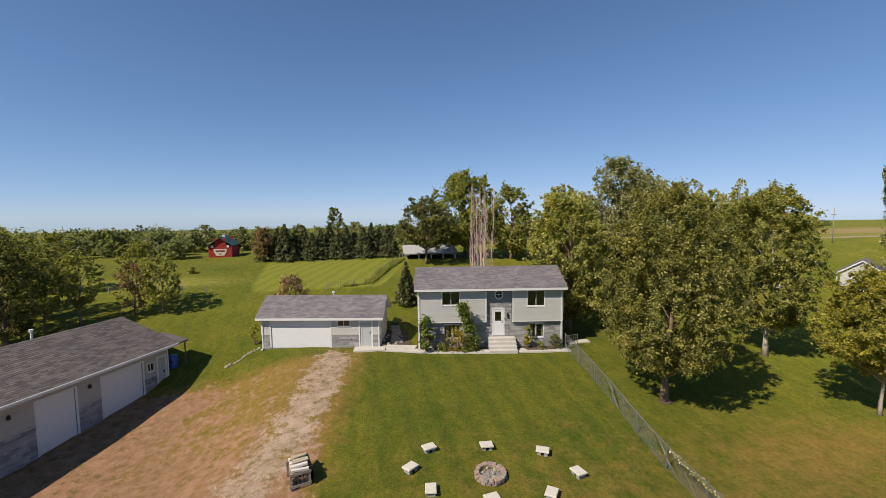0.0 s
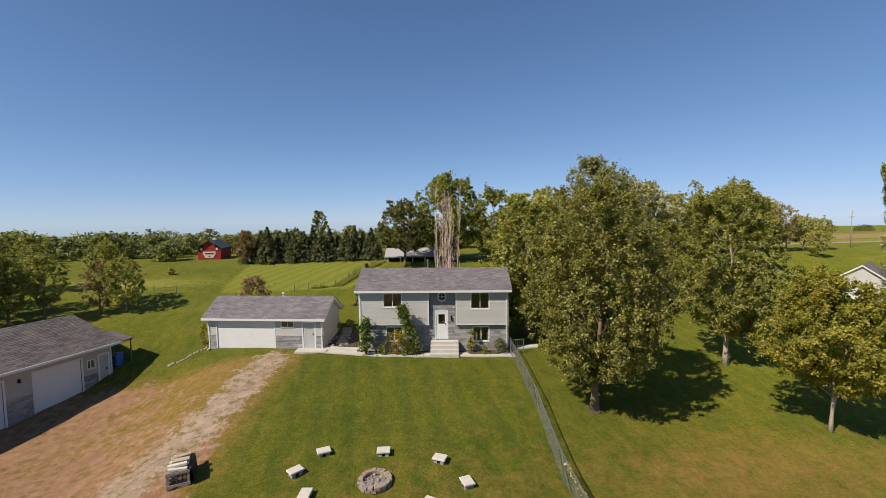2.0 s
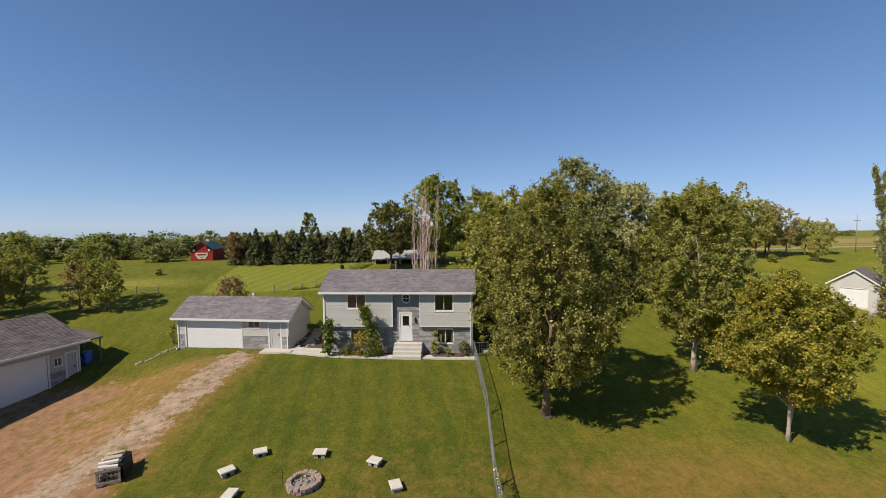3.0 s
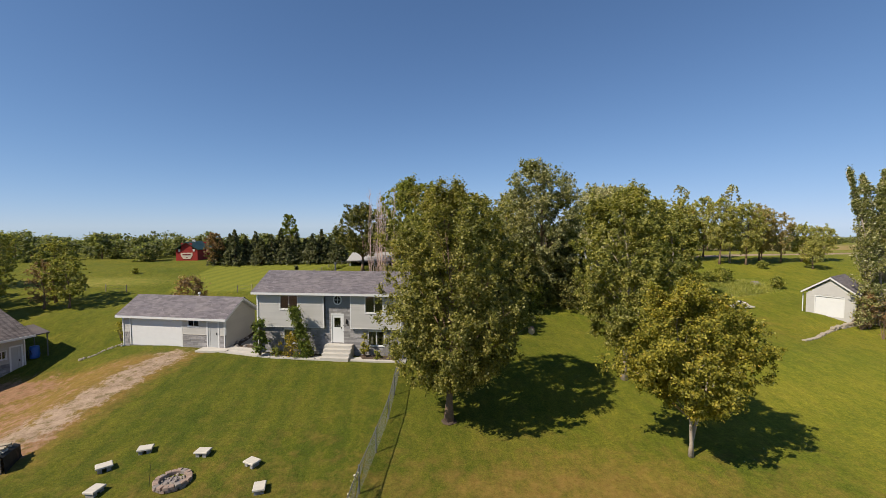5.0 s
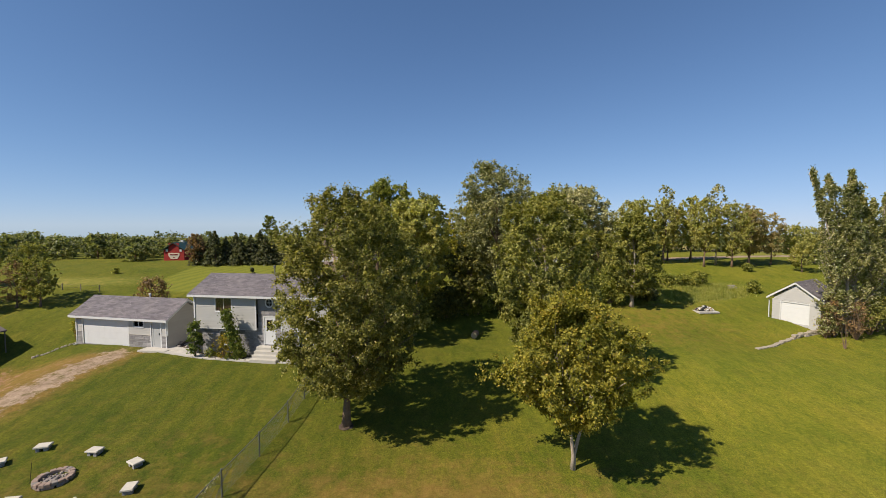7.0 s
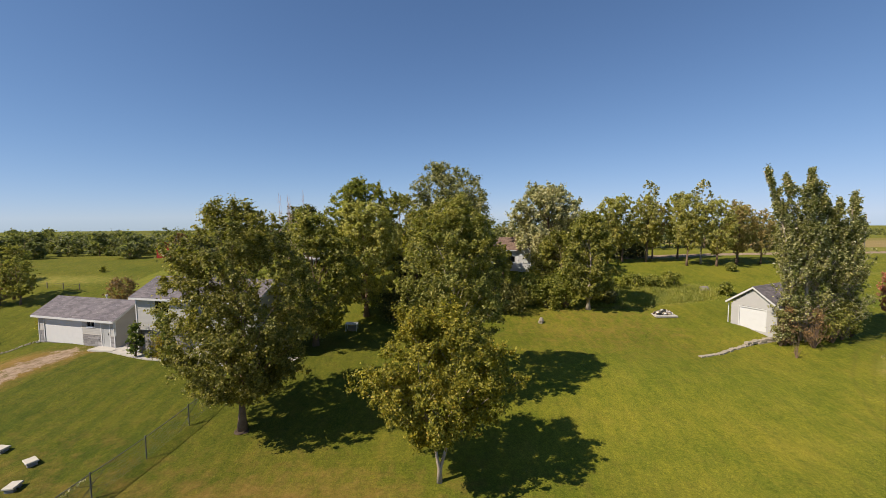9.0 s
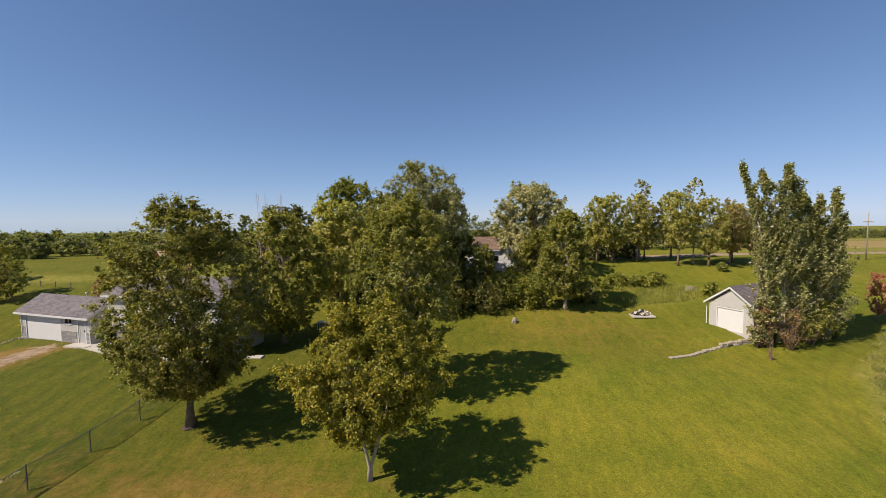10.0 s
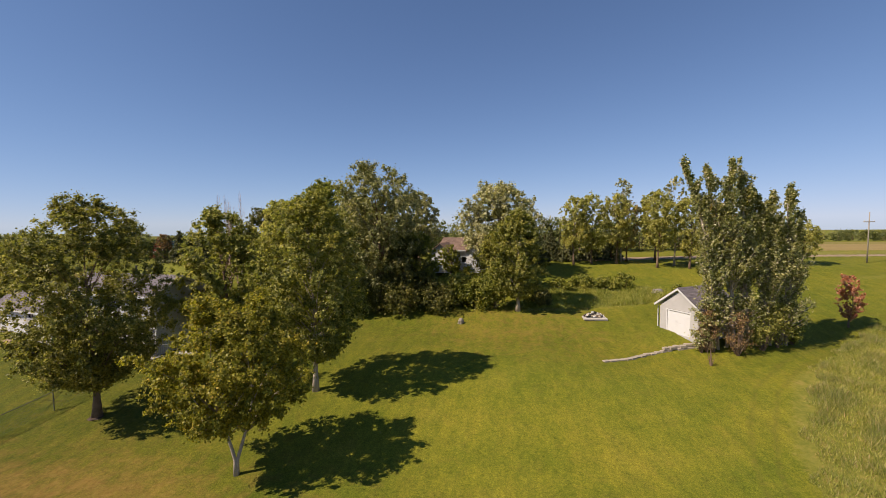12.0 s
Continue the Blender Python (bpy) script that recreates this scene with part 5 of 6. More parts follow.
make_bush("sunflower_clump", 15, 1.6, 0.9, (-6.6, 34.5), LEAF_YELLOW, "yellow flowers at the garage corner", leaf=0.07, clumps=14, per=40)
make_bush("tall_shrub", 16, 2.5, 3.4, (-4.6, 41.6), LEAF_TWIG, "rusty leafed shrub behind the garage", leaf=0.13, clumps=44, per=44, twigs=24)

# garden table, tub and gate beside the house
gate = thing("metal_gate", pose(15.95, 27.6, at_land(16, 27.6)), "small gray metal gate at the house corner", "gate")
part("gate_frame", Mesh().tube([(0, 0, 0), (0, 0, 1.05)], [0.03, 0.03]).tube([(0.95, 0, 0), (0.95, 0, 1.05)], [0.03, 0.03]).tube([(0, 0, 1.0), (0.95, 0, 1.0)], [0.022, 0.022]).tube([(0, 0, 0.15), (0.95, 0, 0.15)], [0.022, 0.022]), STEEL, gate)
for k in range(5):
    part("bar", Mesh().tube([(0.16 * (k + 1), 0, 0.16), (0.16 * (k + 1), 0, 0.99)], [0.009, 0.009], 5), STEEL, gate)
solid("bench_slab", Mesh().soft_box(-0.9, 0.9, -0.3, 0.3, 0.0, 0.12, 0.02), CONCRETE, "pale concrete slab lying by the gate", "slab", m=pose(17.6, 28.6, at_land(17.6, 28.6) - 0.02))


def yard_table(at, label):
    r = thing("garden_table", pose(at[0], at[1], at_land(*at)), label, "table")
    part("tabletop", Mesh().soft_box(-0.55, 0.55, -0.35, 0.35, 0.62, 0.68, 0.01), TRIM, r)
    for x in (-0.5, 0.46):
        for y in (-0.3, 0.26):
            part("leg", Mesh().box(x, x + 0.05, y, y + 0.05, -0.02, 0.62), TRIM, r)
    part("crate", Mesh().box(-0.3, 0.35, -0.25, 0.25, 0.0, 0.4), WOOD, r)


yard_table((21.1, 35.0), "white garden table in the trees' shade")
log = thing("cut_log", pose(26.9, 33.0, at_land(26.9, 33.0), 0, 0, 72), "short cut log with an orange end on the grass", "log")
part("log", Mesh().tube([(-0.5, 0, 0.24), (0.5, 0, 0.24)], [0.26, 0.25], 12), WOOD_PALE, log, smooth=False)
part("bark", Mesh().tube([(-0.47, 0, 0.24), (0.47, 0, 0.24)], [0.275, 0.265], 12, cap=False), BARK, log)

# ---- the chain-link fence ----
def chain_fence(pts, height=1.15):
    root = thing("chain_link_fence", pose(pts[0][0], pts[0][1], 0), "galvanised chain-link fence across the lawn", "fence")
    o = pts[0]
    for (ax, ay), (bx, by) in zip(pts[:-1], pts[1:]):
        length = math.hypot(bx - ax, by - ay)
        n = max(1, round(length / 2.7))
        for i in range(n + 1):
            if i == 0 and (ax, ay) != tuple(o):
                continue
            x, y = ax + (bx - ax) * i / n, ay + (by - ay) * i / n
            z = at_land(x, y)
            p = part("post", Mesh().tube([(x - o[0], y - o[1], z - 0.1), (x - o[0], y - o[1], z + height + 0.06)], [0.03, 0.03], 8).tube([(x - o[0], y - o[1], z + height + 0.05), (x - o[0], y - o[1], z + height + 0.1)], [0.04, 0.015], 8), STEEL, root)
        rail, wire = Mesh(), Mesh()
        seg = 12
        rail.tube([(ax + (bx - ax) * k / seg - o[0], ay + (by - ay) * k / seg - o[1], at_land(ax + (bx - ax) * k / seg, ay + (by - ay) * k / seg) + height) for k in range(seg + 1)], [0.021] * (seg + 1), 6)
        part("top_rail", rail, STEEL, root)
        m = 0.075
        count = int(length / m)
        ux, uy = (bx - ax) / length, (by - ay) / length
        for sgn in (1, -1):
            for k in range(-int(height / m), count + int(height / m)):
                s0 = k * m
                pts2 = []
                for h in (0.03, height):
                    s = s0 + sgn * (h - height / 2)
                    s = min(max(s, 0), length)
                    pts2.append((s, h if 0 < s < length else height / 2))
                (s0_, h0), (s1_, h1) = pts2
                if abs(s1_ - s0_) < 0.05:
                    continue
                a = Vector((ax + ux * s0_ - o[0], ay + uy * s0_ - o[1], at_land(ax + ux * s0_, ay + uy * s0_) + h0))
                b = Vector((ax + ux * s1_ - o[0], ay + uy * s1_ - o[1], at_land(ax + ux * s1_, ay + uy * s1_) + h1))
                wire.tube([a, b], [0.0024, 0.0024], 3, cap=False)
        part("chain_mesh", wire, STEEL, root, "woven wire mesh", kind="stuff")
    return root


chain_fence([(13.2, 10.5), (13.9, 15.5), (15.0, 20.8), (15.85, 27.5)])
r = np.random.default_rng(64)
flowers = thing("flowering_vine", pose(13.6, 13.5, at_land(13.6, 13.5)), "white-blossomed vine along the fence rail", "vine")
part("stem", Mesh().tube([(0.1, 0.1, 0), (0.16, 0.8, 0.7), (0.02, 0.4, 1.12), (-0.3, -1.9, 1.06)], [0.014, 0.012, 0.01, 0.006], 5), BARK, flowers)
part("foliage", leaf_mesh("foliage", np.array([(0.24 - 0.14 * k, 1.7 - k, 1.14 - 0.07 * k + 0.05 * r.normal()) for k in np.linspace(0, 3.8, 34)]), np.full(34, 0.09), 7, 0.07, LEAF_BLOSSOM, 1.0, 0.3, rng=r), LEAF_BLOSSOM, flowers)

# ---- the fire ring and its seats ----
ROCK_FIRE = surface("sooty pinkish ring stones", (0.34, 0.25, 0.20), 0.95, vary=0.3, scale=5.0, bump=0.6)
FX, FY = 6.0, 17.0
fz = at_land(FX, FY)
fire = thing("fire_ring", pose(FX, FY, fz), "round fire pit ringed with reddish stone blocks", "fire pit")
for tier in range(2):
    for k in range(18):
        a = 6.2832 * (k + 0.5 * tier + 0.25 * rr.random()) / 18
        hs = rr.random()
        m = lambda x, y, z: (math.cos(a) * (0.60 + y) - math.sin(a) * x, math.sin(a) * (0.60 + y) + math.cos(a) * x, z * (0.8 + 0.4 * hs) + 0.11 * tier - 0.03)
        part("block", Mesh().soft_box(-0.105, 0.105, -0.10, 0.09 + 0.05 * rr.random(), 0, 0.12, 0.02, m), ROCK_FIRE if (k + tier) % 4 else ROCK, fire)
ash = Mesh()
ash.add([(0.52 * math.cos(6.2832 * k / 16), 0.52 * math.sin(6.2832 * k / 16), 0.04) for k in range(16)] + [(0, 0, 0.09)], [(k, (k + 1) % 16, 16) for k in range(16)])
part("ash_bed", ash, surface("gray ash and rubble", (0.24, 0.21, 0.2), 1.0, vary=0.45, scale=9.0, fine=30.0, bump=0.9), fire, "gray ash and charred rubble")
for k in range(26):
    a, d = 6.2832 * rr.random(), 0.44 * rr.random() ** 0.5
    ob = part("rubble", buff[int(rr.integers(4))] if k % 2 else lumps[int(rr.integers(5))], None, fire)
    s = 0.09 + 0.09 * rr.random()
    ob.matrix_basis = pose(d * math.cos(a), d * math.sin(a), 0.04 + 0.05 * (1 - d), 0, 0, 360 * rr.random()) @ Matrix.Diagonal((s, s, 0.7 * s, 1))
part("skewer", Mesh().tube([(-0.85, -0.2, 0), (-0.8, -0.1, 0.9)], [0.012, 0.008], 5), HANDLE, fire, "thin iron rod")

seat = thing("block_seat", pose(2.6, 18.1, at_land(2.6, 18.1), 0, 0, 35), "pale stone slab seat on concrete blocks", "seat", "seats round the fire ring")
part("slab", Mesh().soft_box(-0.31, 0.31, -0.24, 0.24, 0.17, 0.25, 0.02), surface("pale limestone slab", (0.60, 0.56, 0.48), 0.9, vary=0.12, scale=5.0, bump=0.4), seat)
for x in (-0.24, 0.08):
    part("block", Mesh().soft_box(x, x + 0.16, -0.19, 0.19, -0.03, 0.17, 0.012), surface("gray concrete block", (0.30, 0.29, 0.28), 0.95, vary=0.15, bump=0.4), seat)
for x, y, a in ((3.7, 19.2, 14), (6.45, 18.75, -8), (8.95, 17.8, -32), (9.8, 16.1, -80), (8.0, 15.2, 50), (5.5, 15.5, 5), (3.2, 16.6, 78)):
    copy_thing(seat, pose(x, y, at_land(x, y), 0, 0, a))

# ---- the firewood rack ----
PALE_LOG = surface("peeled white logs", (0.66, 0.60, 0.54), 0.85, vary=0.15, scale=6.0, bump=0.3)
rack = thing("firewood_rack", pose(-2.2, 18.7, at_land(-2.2, 18.7) - 0.35, 0, 0, 14), "loaded firewood rack with pale boards on top", "firewood rack")
for y in (-0.55, 0.48):
    for x in (-0.42, 0.33):
        part("upright", Mesh().box(x, x + 0.09, y, y + 0.07, -0.03, 1.02), WOOD, rack)
    for z in (0.06, 0.40, 0.92):
        part("board", Mesh().box(-0.44, 0.44, y - 0.024, y, z, z + 0.11), WOOD, rack)
part("base_rail", Mesh().box(-0.42, 0.42, -0.52, 0.52, 0.03, 0.09), WOOD, rack)
for i in range(5):
    for k in range(4):
        x = -0.27 + 0.165 * k + 0.03 * rr.random()
        z = 0.19 + 0.16 * i
        part("log", Mesh().tube([(x, -0.47 + 0.06 * rr.random(), z), (x + 0.03 * rr.normal(), 0.40 + 0.06 * rr.random(), z + 0.01)], [0.075 + 0.02 * rr.random()] * 2, 7), BARK, rack)
for i in range(6):
    y, z = -0.42 + 0.15 * i, 1.10 + 0.07 * (i % 2)
    part("split_log", Mesh().tube([(-0.38 + 0.08 * rr.random(), y, z), (0.30 + 0.1 * rr.random(), y + 0.05 * rr.normal(), z + 0.03 * rr.normal())], [0.08 + 0.02 * rr.random()] * 2, 6), PALE_LOG, rack, "pale peeled log")
for i in range(4):
    y = -0.15 + 0.16 * i
    part("split_log", Mesh().tube([(-0.30 + 0.1 * rr.random(), y, 1.28), (0.40, y + 0.06 * rr.normal(), 1.27 + 0.04 * rr.random())], [0.065, 0.06], 5), WOOD_PALE, rack)
sheet, cols = Mesh(), 6
vs = []
for j in range(cols + 1):
    y = -0.55 + 1.25 * j / cols
    for (x, z) in ((0.28, 1.12), (0.50, 1.0), (0.53, 0.62), (0.55, 0.2), (0.60, -0.02)):
        vs.append((x + 0.05 * rr.random(), y + 0.04 * rr.normal(), z + 0.06 * rr.random()))
part("tarp", sheet.add(vs, [(5 * j + i, 5 * j + i + 1, 5 * j + i + 6, 5 * j + i + 5) for j in range(cols) for i in range(4)]), BLACK, rack, "crumpled black tarpaulin")


# ---- things on the far lawn ----
pad2 = thing("fire_pad", pose(50.4, 37.6, at_land(50.4, 37.6) + 0.03) @ Matrix.Diagonal((0.85, 0.85, 0.85, 1)), "square concrete pad with a heap of charred and pale wood", "fire pad")
part("slab", Mesh().soft_box(-1.2, 1.2, -0.9, 0.9, -0.12, 0.05, 0.02), CONCRETE, pad2)
for k in range(64):
    a, q = 6.2832 * rr.random(), 0.9 * rr.random() ** 0.6
    m4 = pose(q * math.cos(a) * 1.1, q * math.sin(a) * 0.7, 0.06 + 0.62 * (1 - q) * rr.random(), 60 * rr.random(), 40 * rr.random(), 360 * rr.random())
    part("rubble", Mesh().soft_box(-0.16, 0.16, -0.09, 0.09, 0, 0.12, 0.01, lambda x, y, z: tuple(m4 @ Vector((x, y, z)))), (BLACK, CONCRETE, BARK, TRIM, WOOD_PALE, BLACK)[k % 6], pad2)
solid("boulder", stone_lump(np.random.default_rng(9), 1.0), ROCK_PALE, "pale upright stone on the lawn", "boulder", m=pose(38.4, 36.2, at_land(38.4, 36.2) - 0.02, 0, 0, 30) @ Matrix.Diagonal((0.6, 0.55, 0.85, 1)))
solid("boulder", stone_lump(np.random.default_rng(10), 1.0), ROCK, "large pale rock in the rough grass", "boulder", m=pose(58.6, 44.6, at_land(58.6, 44.6) - 0.05, 0, 0, 50) @ Matrix.Diagonal((2.3, 1.6, 0.65, 1)))
make_bush("sapling", 31, 2.2, 0.9, (56.2, 29.2), LEAF_TWIG, "thin bare sapling on the lawn", leaf=0.05, clumps=10, per=9, twigs=10)
make_tree("red_maple_tree", 77, 4.3, 0.8, 1.9, "oval", 100, 95, 0.09, LEAF_RED, BARK, 0.07, "small red autumn maple on the lawn", at=(70.5, 36.3), clump=0.16)
make_bush("tall_shrub", 37, 3.6, 2.0, (56.9, 31.2), LEAF_TWIG, "brown twiggy shrub beside the white shed", leaf=0.08, clumps=60, per=24, twigs=40)
make_bush("tall_shrub", 39, 4.2, 2.0, (57.4, 31.2), LEAF_POPLAR, "poplar suckers with pale leaves before the shed", leaf=0.10, clumps=60, per=30, twigs=36)
make_bush("tall_shrub", 40, 3.6, 1.5, (56.5, 31.1), LEAF_POPLAR, "poplar suckers with pale leaves before the shed", leaf=0.10, clumps=44, per=28, twigs=30)
make_bush("tall_shrub", 33, 3.2, 2.2, (58.8, 30.7), LEAF_TWIG, "brown twiggy shrub under the poplars", leaf=0.08, clumps=60, per=22, twigs=40)
make_bush("tall_shrub", 38, 3.0, 2.4, (61.0, 31.5), LEAF_OLIVE, "olive undergrowth below the poplars", leaf=0.10, clumps=40, per=60, twigs=20)
make_bush("tall_shrub", 34, 3.2, 2.2, (62.4, 32.2), LEAF_OLIVE, "olive undergrowth below the poplars", leaf=0.10, clumps=40, per=60, twigs=16)
make_bush("tall_shrub", 35, 3.0, 1.8, (63.9, 32.9), LEAF_GREEN, "green undergrowth below the poplars", leaf=0.10, clumps=40, per=60, twigs=16)
for k, (x, y, w, h) in enumerate(((49.0, 45.4, 3.4, 1.0), (51.2, 46.0, 3.6, 1.3), (53.4, 45.6, 3.4, 1.2), (55.6, 46.2, 3.6, 1.4), (59.8, 42.9, 1.6, 1.2), (66.5, 52, 1.3, 1.0))):
    make_bush("hedge_shrub", 50 + k, h, w, (x, y), LEAF_GREEN, "rough green hedge shrub in tall grass", "bush", "hedge in the rough grass", leaf=0.13, clumps=36, per=60)
# Two of three shrubs get darker leaves: grove shade put into their colour.
for k, (x, y, w, h) in enumerate(((27.7, 37.6, 4.3, 3.0), (32.4, 38.0, 4.3, 2.8), (36.2, 38.8, 4.4, 2.5), (39.8, 39.7, 4.0, 2.8), (24.7, 36.9, 3.5, 2.5), (46.0, 40.3, 2.7, 1.4), (41.6, 39.5, 3.3, 3.8), (30.1, 38.7, 3.7, 3.3), (34.3, 40.3, 3.8, 3.4), (37.9, 40.3, 4.1, 2.9), (41.2, 45.4, 4.6, 4.4))):
    make_bush("thicket_shrub", 70 + k, h, w, (x, y), LEAF_DARK if k % 3 else LEAF_GREEN, "dense green thicket shrub under the trees", "bush", "thicket behind the lawn", leaf=0.14, clumps=64, per=64)
make_spruce(21, 4.2, 2.2, (6.0, 39.6), "dark green spruce behind the house", "")
make_bush("low_shrub", 36, 0.7, 0.9, (-16.5, 53.7), LEAF_GREEN, "lone dark shrub in the field", leaf=0.1, clumps=14)

POLE = surface("sun-bleached pole wood", (0.33, 0.29, 0.24), 0.9, vary=0.15)


def pole(at, h, label):
    r = thing("utility_pole", pose(at[0], at[1], at_land(*at)), label, "utility pole")
    part("shaft", Mesh().tube([(0, 0, -0.2), (0, 0, h)], [0.085, 0.055], 9), POLE, r, smooth=True)
    part("crossarm", Mesh().box(-0.65, 0.65, -0.05, 0.05, h * 0.8, h * 0.8 + 0.10), POLE, r)
    for x in (-0.58, -0.25, 0.58):
        part("insulator", Mesh().tube([(x, 0, h * 0.8 + 0.10), (x, 0, h * 0.8 + 0.32)], [0.035, 0.03], 6), TRIM, r)


pole((90.0, 58.4), 6.6, "wooden utility pole beside the road")


# ---- far buildings ----
def barn():
    r = thing("barn", pose(-18.3, 66.9, at_land(-16, 66) - 0.03, 0, 0, 1), "red barn with a green roof and pale sign", "barn")
    w, d, h, p = 3.1, 5.2, 1.75, 2.75
    m = lambda u, q, z: (u, -q, z)
    ms = Mesh()
    gable_wall(ms, m, w, -0.2, h, p, 3.0)
    part("wall_front", ms, RED, r)
    part("wall_right", Mesh().box(w - 0.12, w, 0.12, d, -0.2, h), RED, r)
    part("wall_left", Mesh().box(0, 0.12, 0.12, d, -0.2, h), RED, r)
    ms = Mesh()
    gable_wall(ms, lambda u, q, z: (w - u, d + q, z), w, -0.2, h, p, 3.0)
    part("wall_back", ms, RED, r)
    for a, b in ((-0.2, w / 2), (w + 0.2, w / 2)):
        s = Mesh()
        za = h - 0.1
        s.add([(a, -0.25, za), (a, d + 0.25, za), (b, d + 0.25, p + 0.08), (b, -0.25, p + 0.08), (a, -0.25, za + 0.08), (a, d + 0.25, za + 0.08), (b, d + 0.25, p + 0.16), (b, -0.25, p + 0.16)], [(0, 1, 2, 3), (4, 7, 6, 5), (0, 3, 7, 4), (1, 5, 6, 2), (0, 4, 5, 1), (3, 2, 6, 7)])
        part("roof", s, GREEN_ROOF, r, "dark green metal roof")
    sign = [(-0.85, 1.25), (0.85, 1.25), (0.85, 0.85), (0.5, 0.28), (-0.5, 0.28), (-0.85, 0.85)]
    sg = part("sign", Mesh().add([(w / 2 + x, -0.06, z) for x, z in sign] + [(w / 2 + x, -0.03, z) for x, z in sign], [(0, 1, 2, 3, 4, 5)] + [(i, 6 + i, 6 + (i + 1) % 6, (i + 1) % 6) for i in range(6)]), surface("cream painted sign", (0.72, 0.62, 0.50), 0.7, vary=0.05), r, "cream shield-shaped sign")
    part("sign_bar", Mesh().box(w / 2 - 0.6, w / 2 + 0.6, -0.08, -0.062, 0.86, 1.06).box(w / 2 - 0.12, w / 2 + 0.12, -0.08, -0.062, 0.45, 0.6), surface("dark red sign paint", (0.20, 0.03, 0.03), 0.7), sg)
    for x in (0.35, w - 0.65):
        part("window", Mesh().box(x, x + 0.3, -0.07, -0.03, 1.45, 1.8), TRIM, r)
    part("cupola", Mesh().box(w / 2 - 0.2, w / 2 + 0.2, 2.4, 2.8, p, p + 0.45), TRIM, r)


barn()
out = thing("open_shed", pose(8.9, 57.6, at_land(12.4, 57) - 0.62, 0, 0, -6), "long open-fronted shed with a tin roof", "shed")
part("wall_back", Mesh().box(0, 7.0, 3.4, 3.5, -0.2, 1.9), WOOD, out)
part("wall_left", Mesh().box(0, 0.1, 0, 3.4, -0.2, 1.4), WOOD, out)
part("wall_right", Mesh().box(6.9, 7.0, 0, 3.4, -0.2, 1.4), WOOD, out)
part("roof", Mesh().add([(-0.3, -0.4, 1.35), (7.3, -0.4, 1.35), (7.3, 3.8, 2.25), (-0.3, 3.8, 2.25), (-0.3, -0.4, 1.45), (7.3, -0.4, 1.45), (7.3, 3.8, 2.35), (-0.3, 3.8, 2.35)], [(3, 2, 1, 0), (4, 5, 6, 7), (0, 1, 5, 4), (1, 2, 6, 5), (2, 3, 7, 6), (3, 0, 4, 7)]), TIN, out, "pale tin roof")
for k in range(5):
    part("post", Mesh().box(0.05 + 1.7 * k, 0.2 + 1.7 * k, -0.05, 0.1, -0.2, 1.36), TRIM, out)
far = thing("farmhouse", pose(34.9, 50.9, at_land(37, 51) + 0.1, 0, 0, -14) @ Matrix.Scale(0.85, 4), "distant white house with brown roof and chimney", "house")
fm = frames(8.4, 5.6)
fh = [(3.4, 4.1, 0.9, 1.8), (6.4, 7.1, 0.9, 1.8)]
part("wall_front", laps(Mesh(), fm["front"], 0, 8.4, -0.4, 2.7, fh, 0.25), SIDING_WHITE, far)
part("wall_back", laps(Mesh(), fm["back"], 0, 8.4, -0.4, 2.7, (), 0.25), SIDING_WHITE, far)
for key in ("left", "right"):
    ms = Mesh()
    gable_wall(ms, fm[key], 5.6, -0.4, 2.7, 4.2, 0.25)
    part("wall_" + key, ms, SIDING_WHITE, far)
gable_roof(far, -0.3, 8.8, -0.5, 6.1, 2.75, 4.4, ROOF_BROWN, 14, gutter=False)
for u0, u1, z0, z1 in fh:
    window(far, fm["front"], u0, u1, z0, z1, 1)
for x0, x1, d, peak in ((-0.4, 2.4, 2.2, 3.7), (4.6, 6.4, 0.9, 3.9)):
    ell = Mesh()
    gable_wall(ell, lambda u, w, z: (x0 + u, -d - w, z), x1 - x0, -0.4, 2.6, peak - 0.1, 0.25)
    wing = part("wing", ell, SIDING_WHITE, far, "white gabled wing")
    part("wall_left", Mesh().box(x0, x0 + 0.12, -d + 0.13, 0.2, -0.4, 2.6), SIDING_WHITE, wing)
    part("wall_right", Mesh().box(x1 - 0.12, x1, -d + 0.13, 0.2, -0.4, 2.6), SIDING_WHITE, wing)
    xm = (x0 + x1) / 2
    for e in (x0 - 0.3, x1 + 0.3):
        part("roof", Mesh().add([(e, -d - 0.35, 2.45), (xm, -d - 0.35, peak), (xm, 2.4, peak), (e, 2.4, 2.45), (e, -d - 0.35, 2.57), (xm, -d - 0.35, peak + 0.12), (xm, 2.4, peak + 0.12), (e, 2.4, 2.57)], [(3, 2, 1, 0), (4, 5, 6, 7), (0, 1, 5, 4), (1, 2, 6, 5), (2, 3, 7, 6), (3, 0, 4, 7)]), ROOF_BROWN, wing)
    window(far, lambda u, w, z: (x0 + u, -d - w, z), 0.4 * (x1 - x0), 0.4 * (x1 - x0) + 0.6, 1.0, 1.9, 1)
chimney = part("chimney", Mesh().box(5.62, 6.33, 2.52, 3.08, 3.4, 5.15), MORTAR, far, "red brick chimney")
for k in range(7):
    for j in range(3):
        part("brick", Mesh().soft_box(5.6 + 0.25 * j, 5.84 + 0.25 * j, 2.5, 3.1, 3.8 + 0.2 * k, 3.99 + 0.2 * k, 0.01), BRICK, chimney)

make_tree("apple_tree", 79, 4.0, 1.0, 2.8, "round", 80, 60, 0.16, LEAF_GREEN, BARK, 0.12, "small dark green tree before the far white house", at=(36.5, 48.2), clump=0.13)
make_bush("tall_shrub", 80, 3.3, 2.6, (38.6, 42.2), LEAF_YELLOW, "yellow-green tall shrub beside the elm", leaf=0.14, clumps=50, per=50, twigs=24)

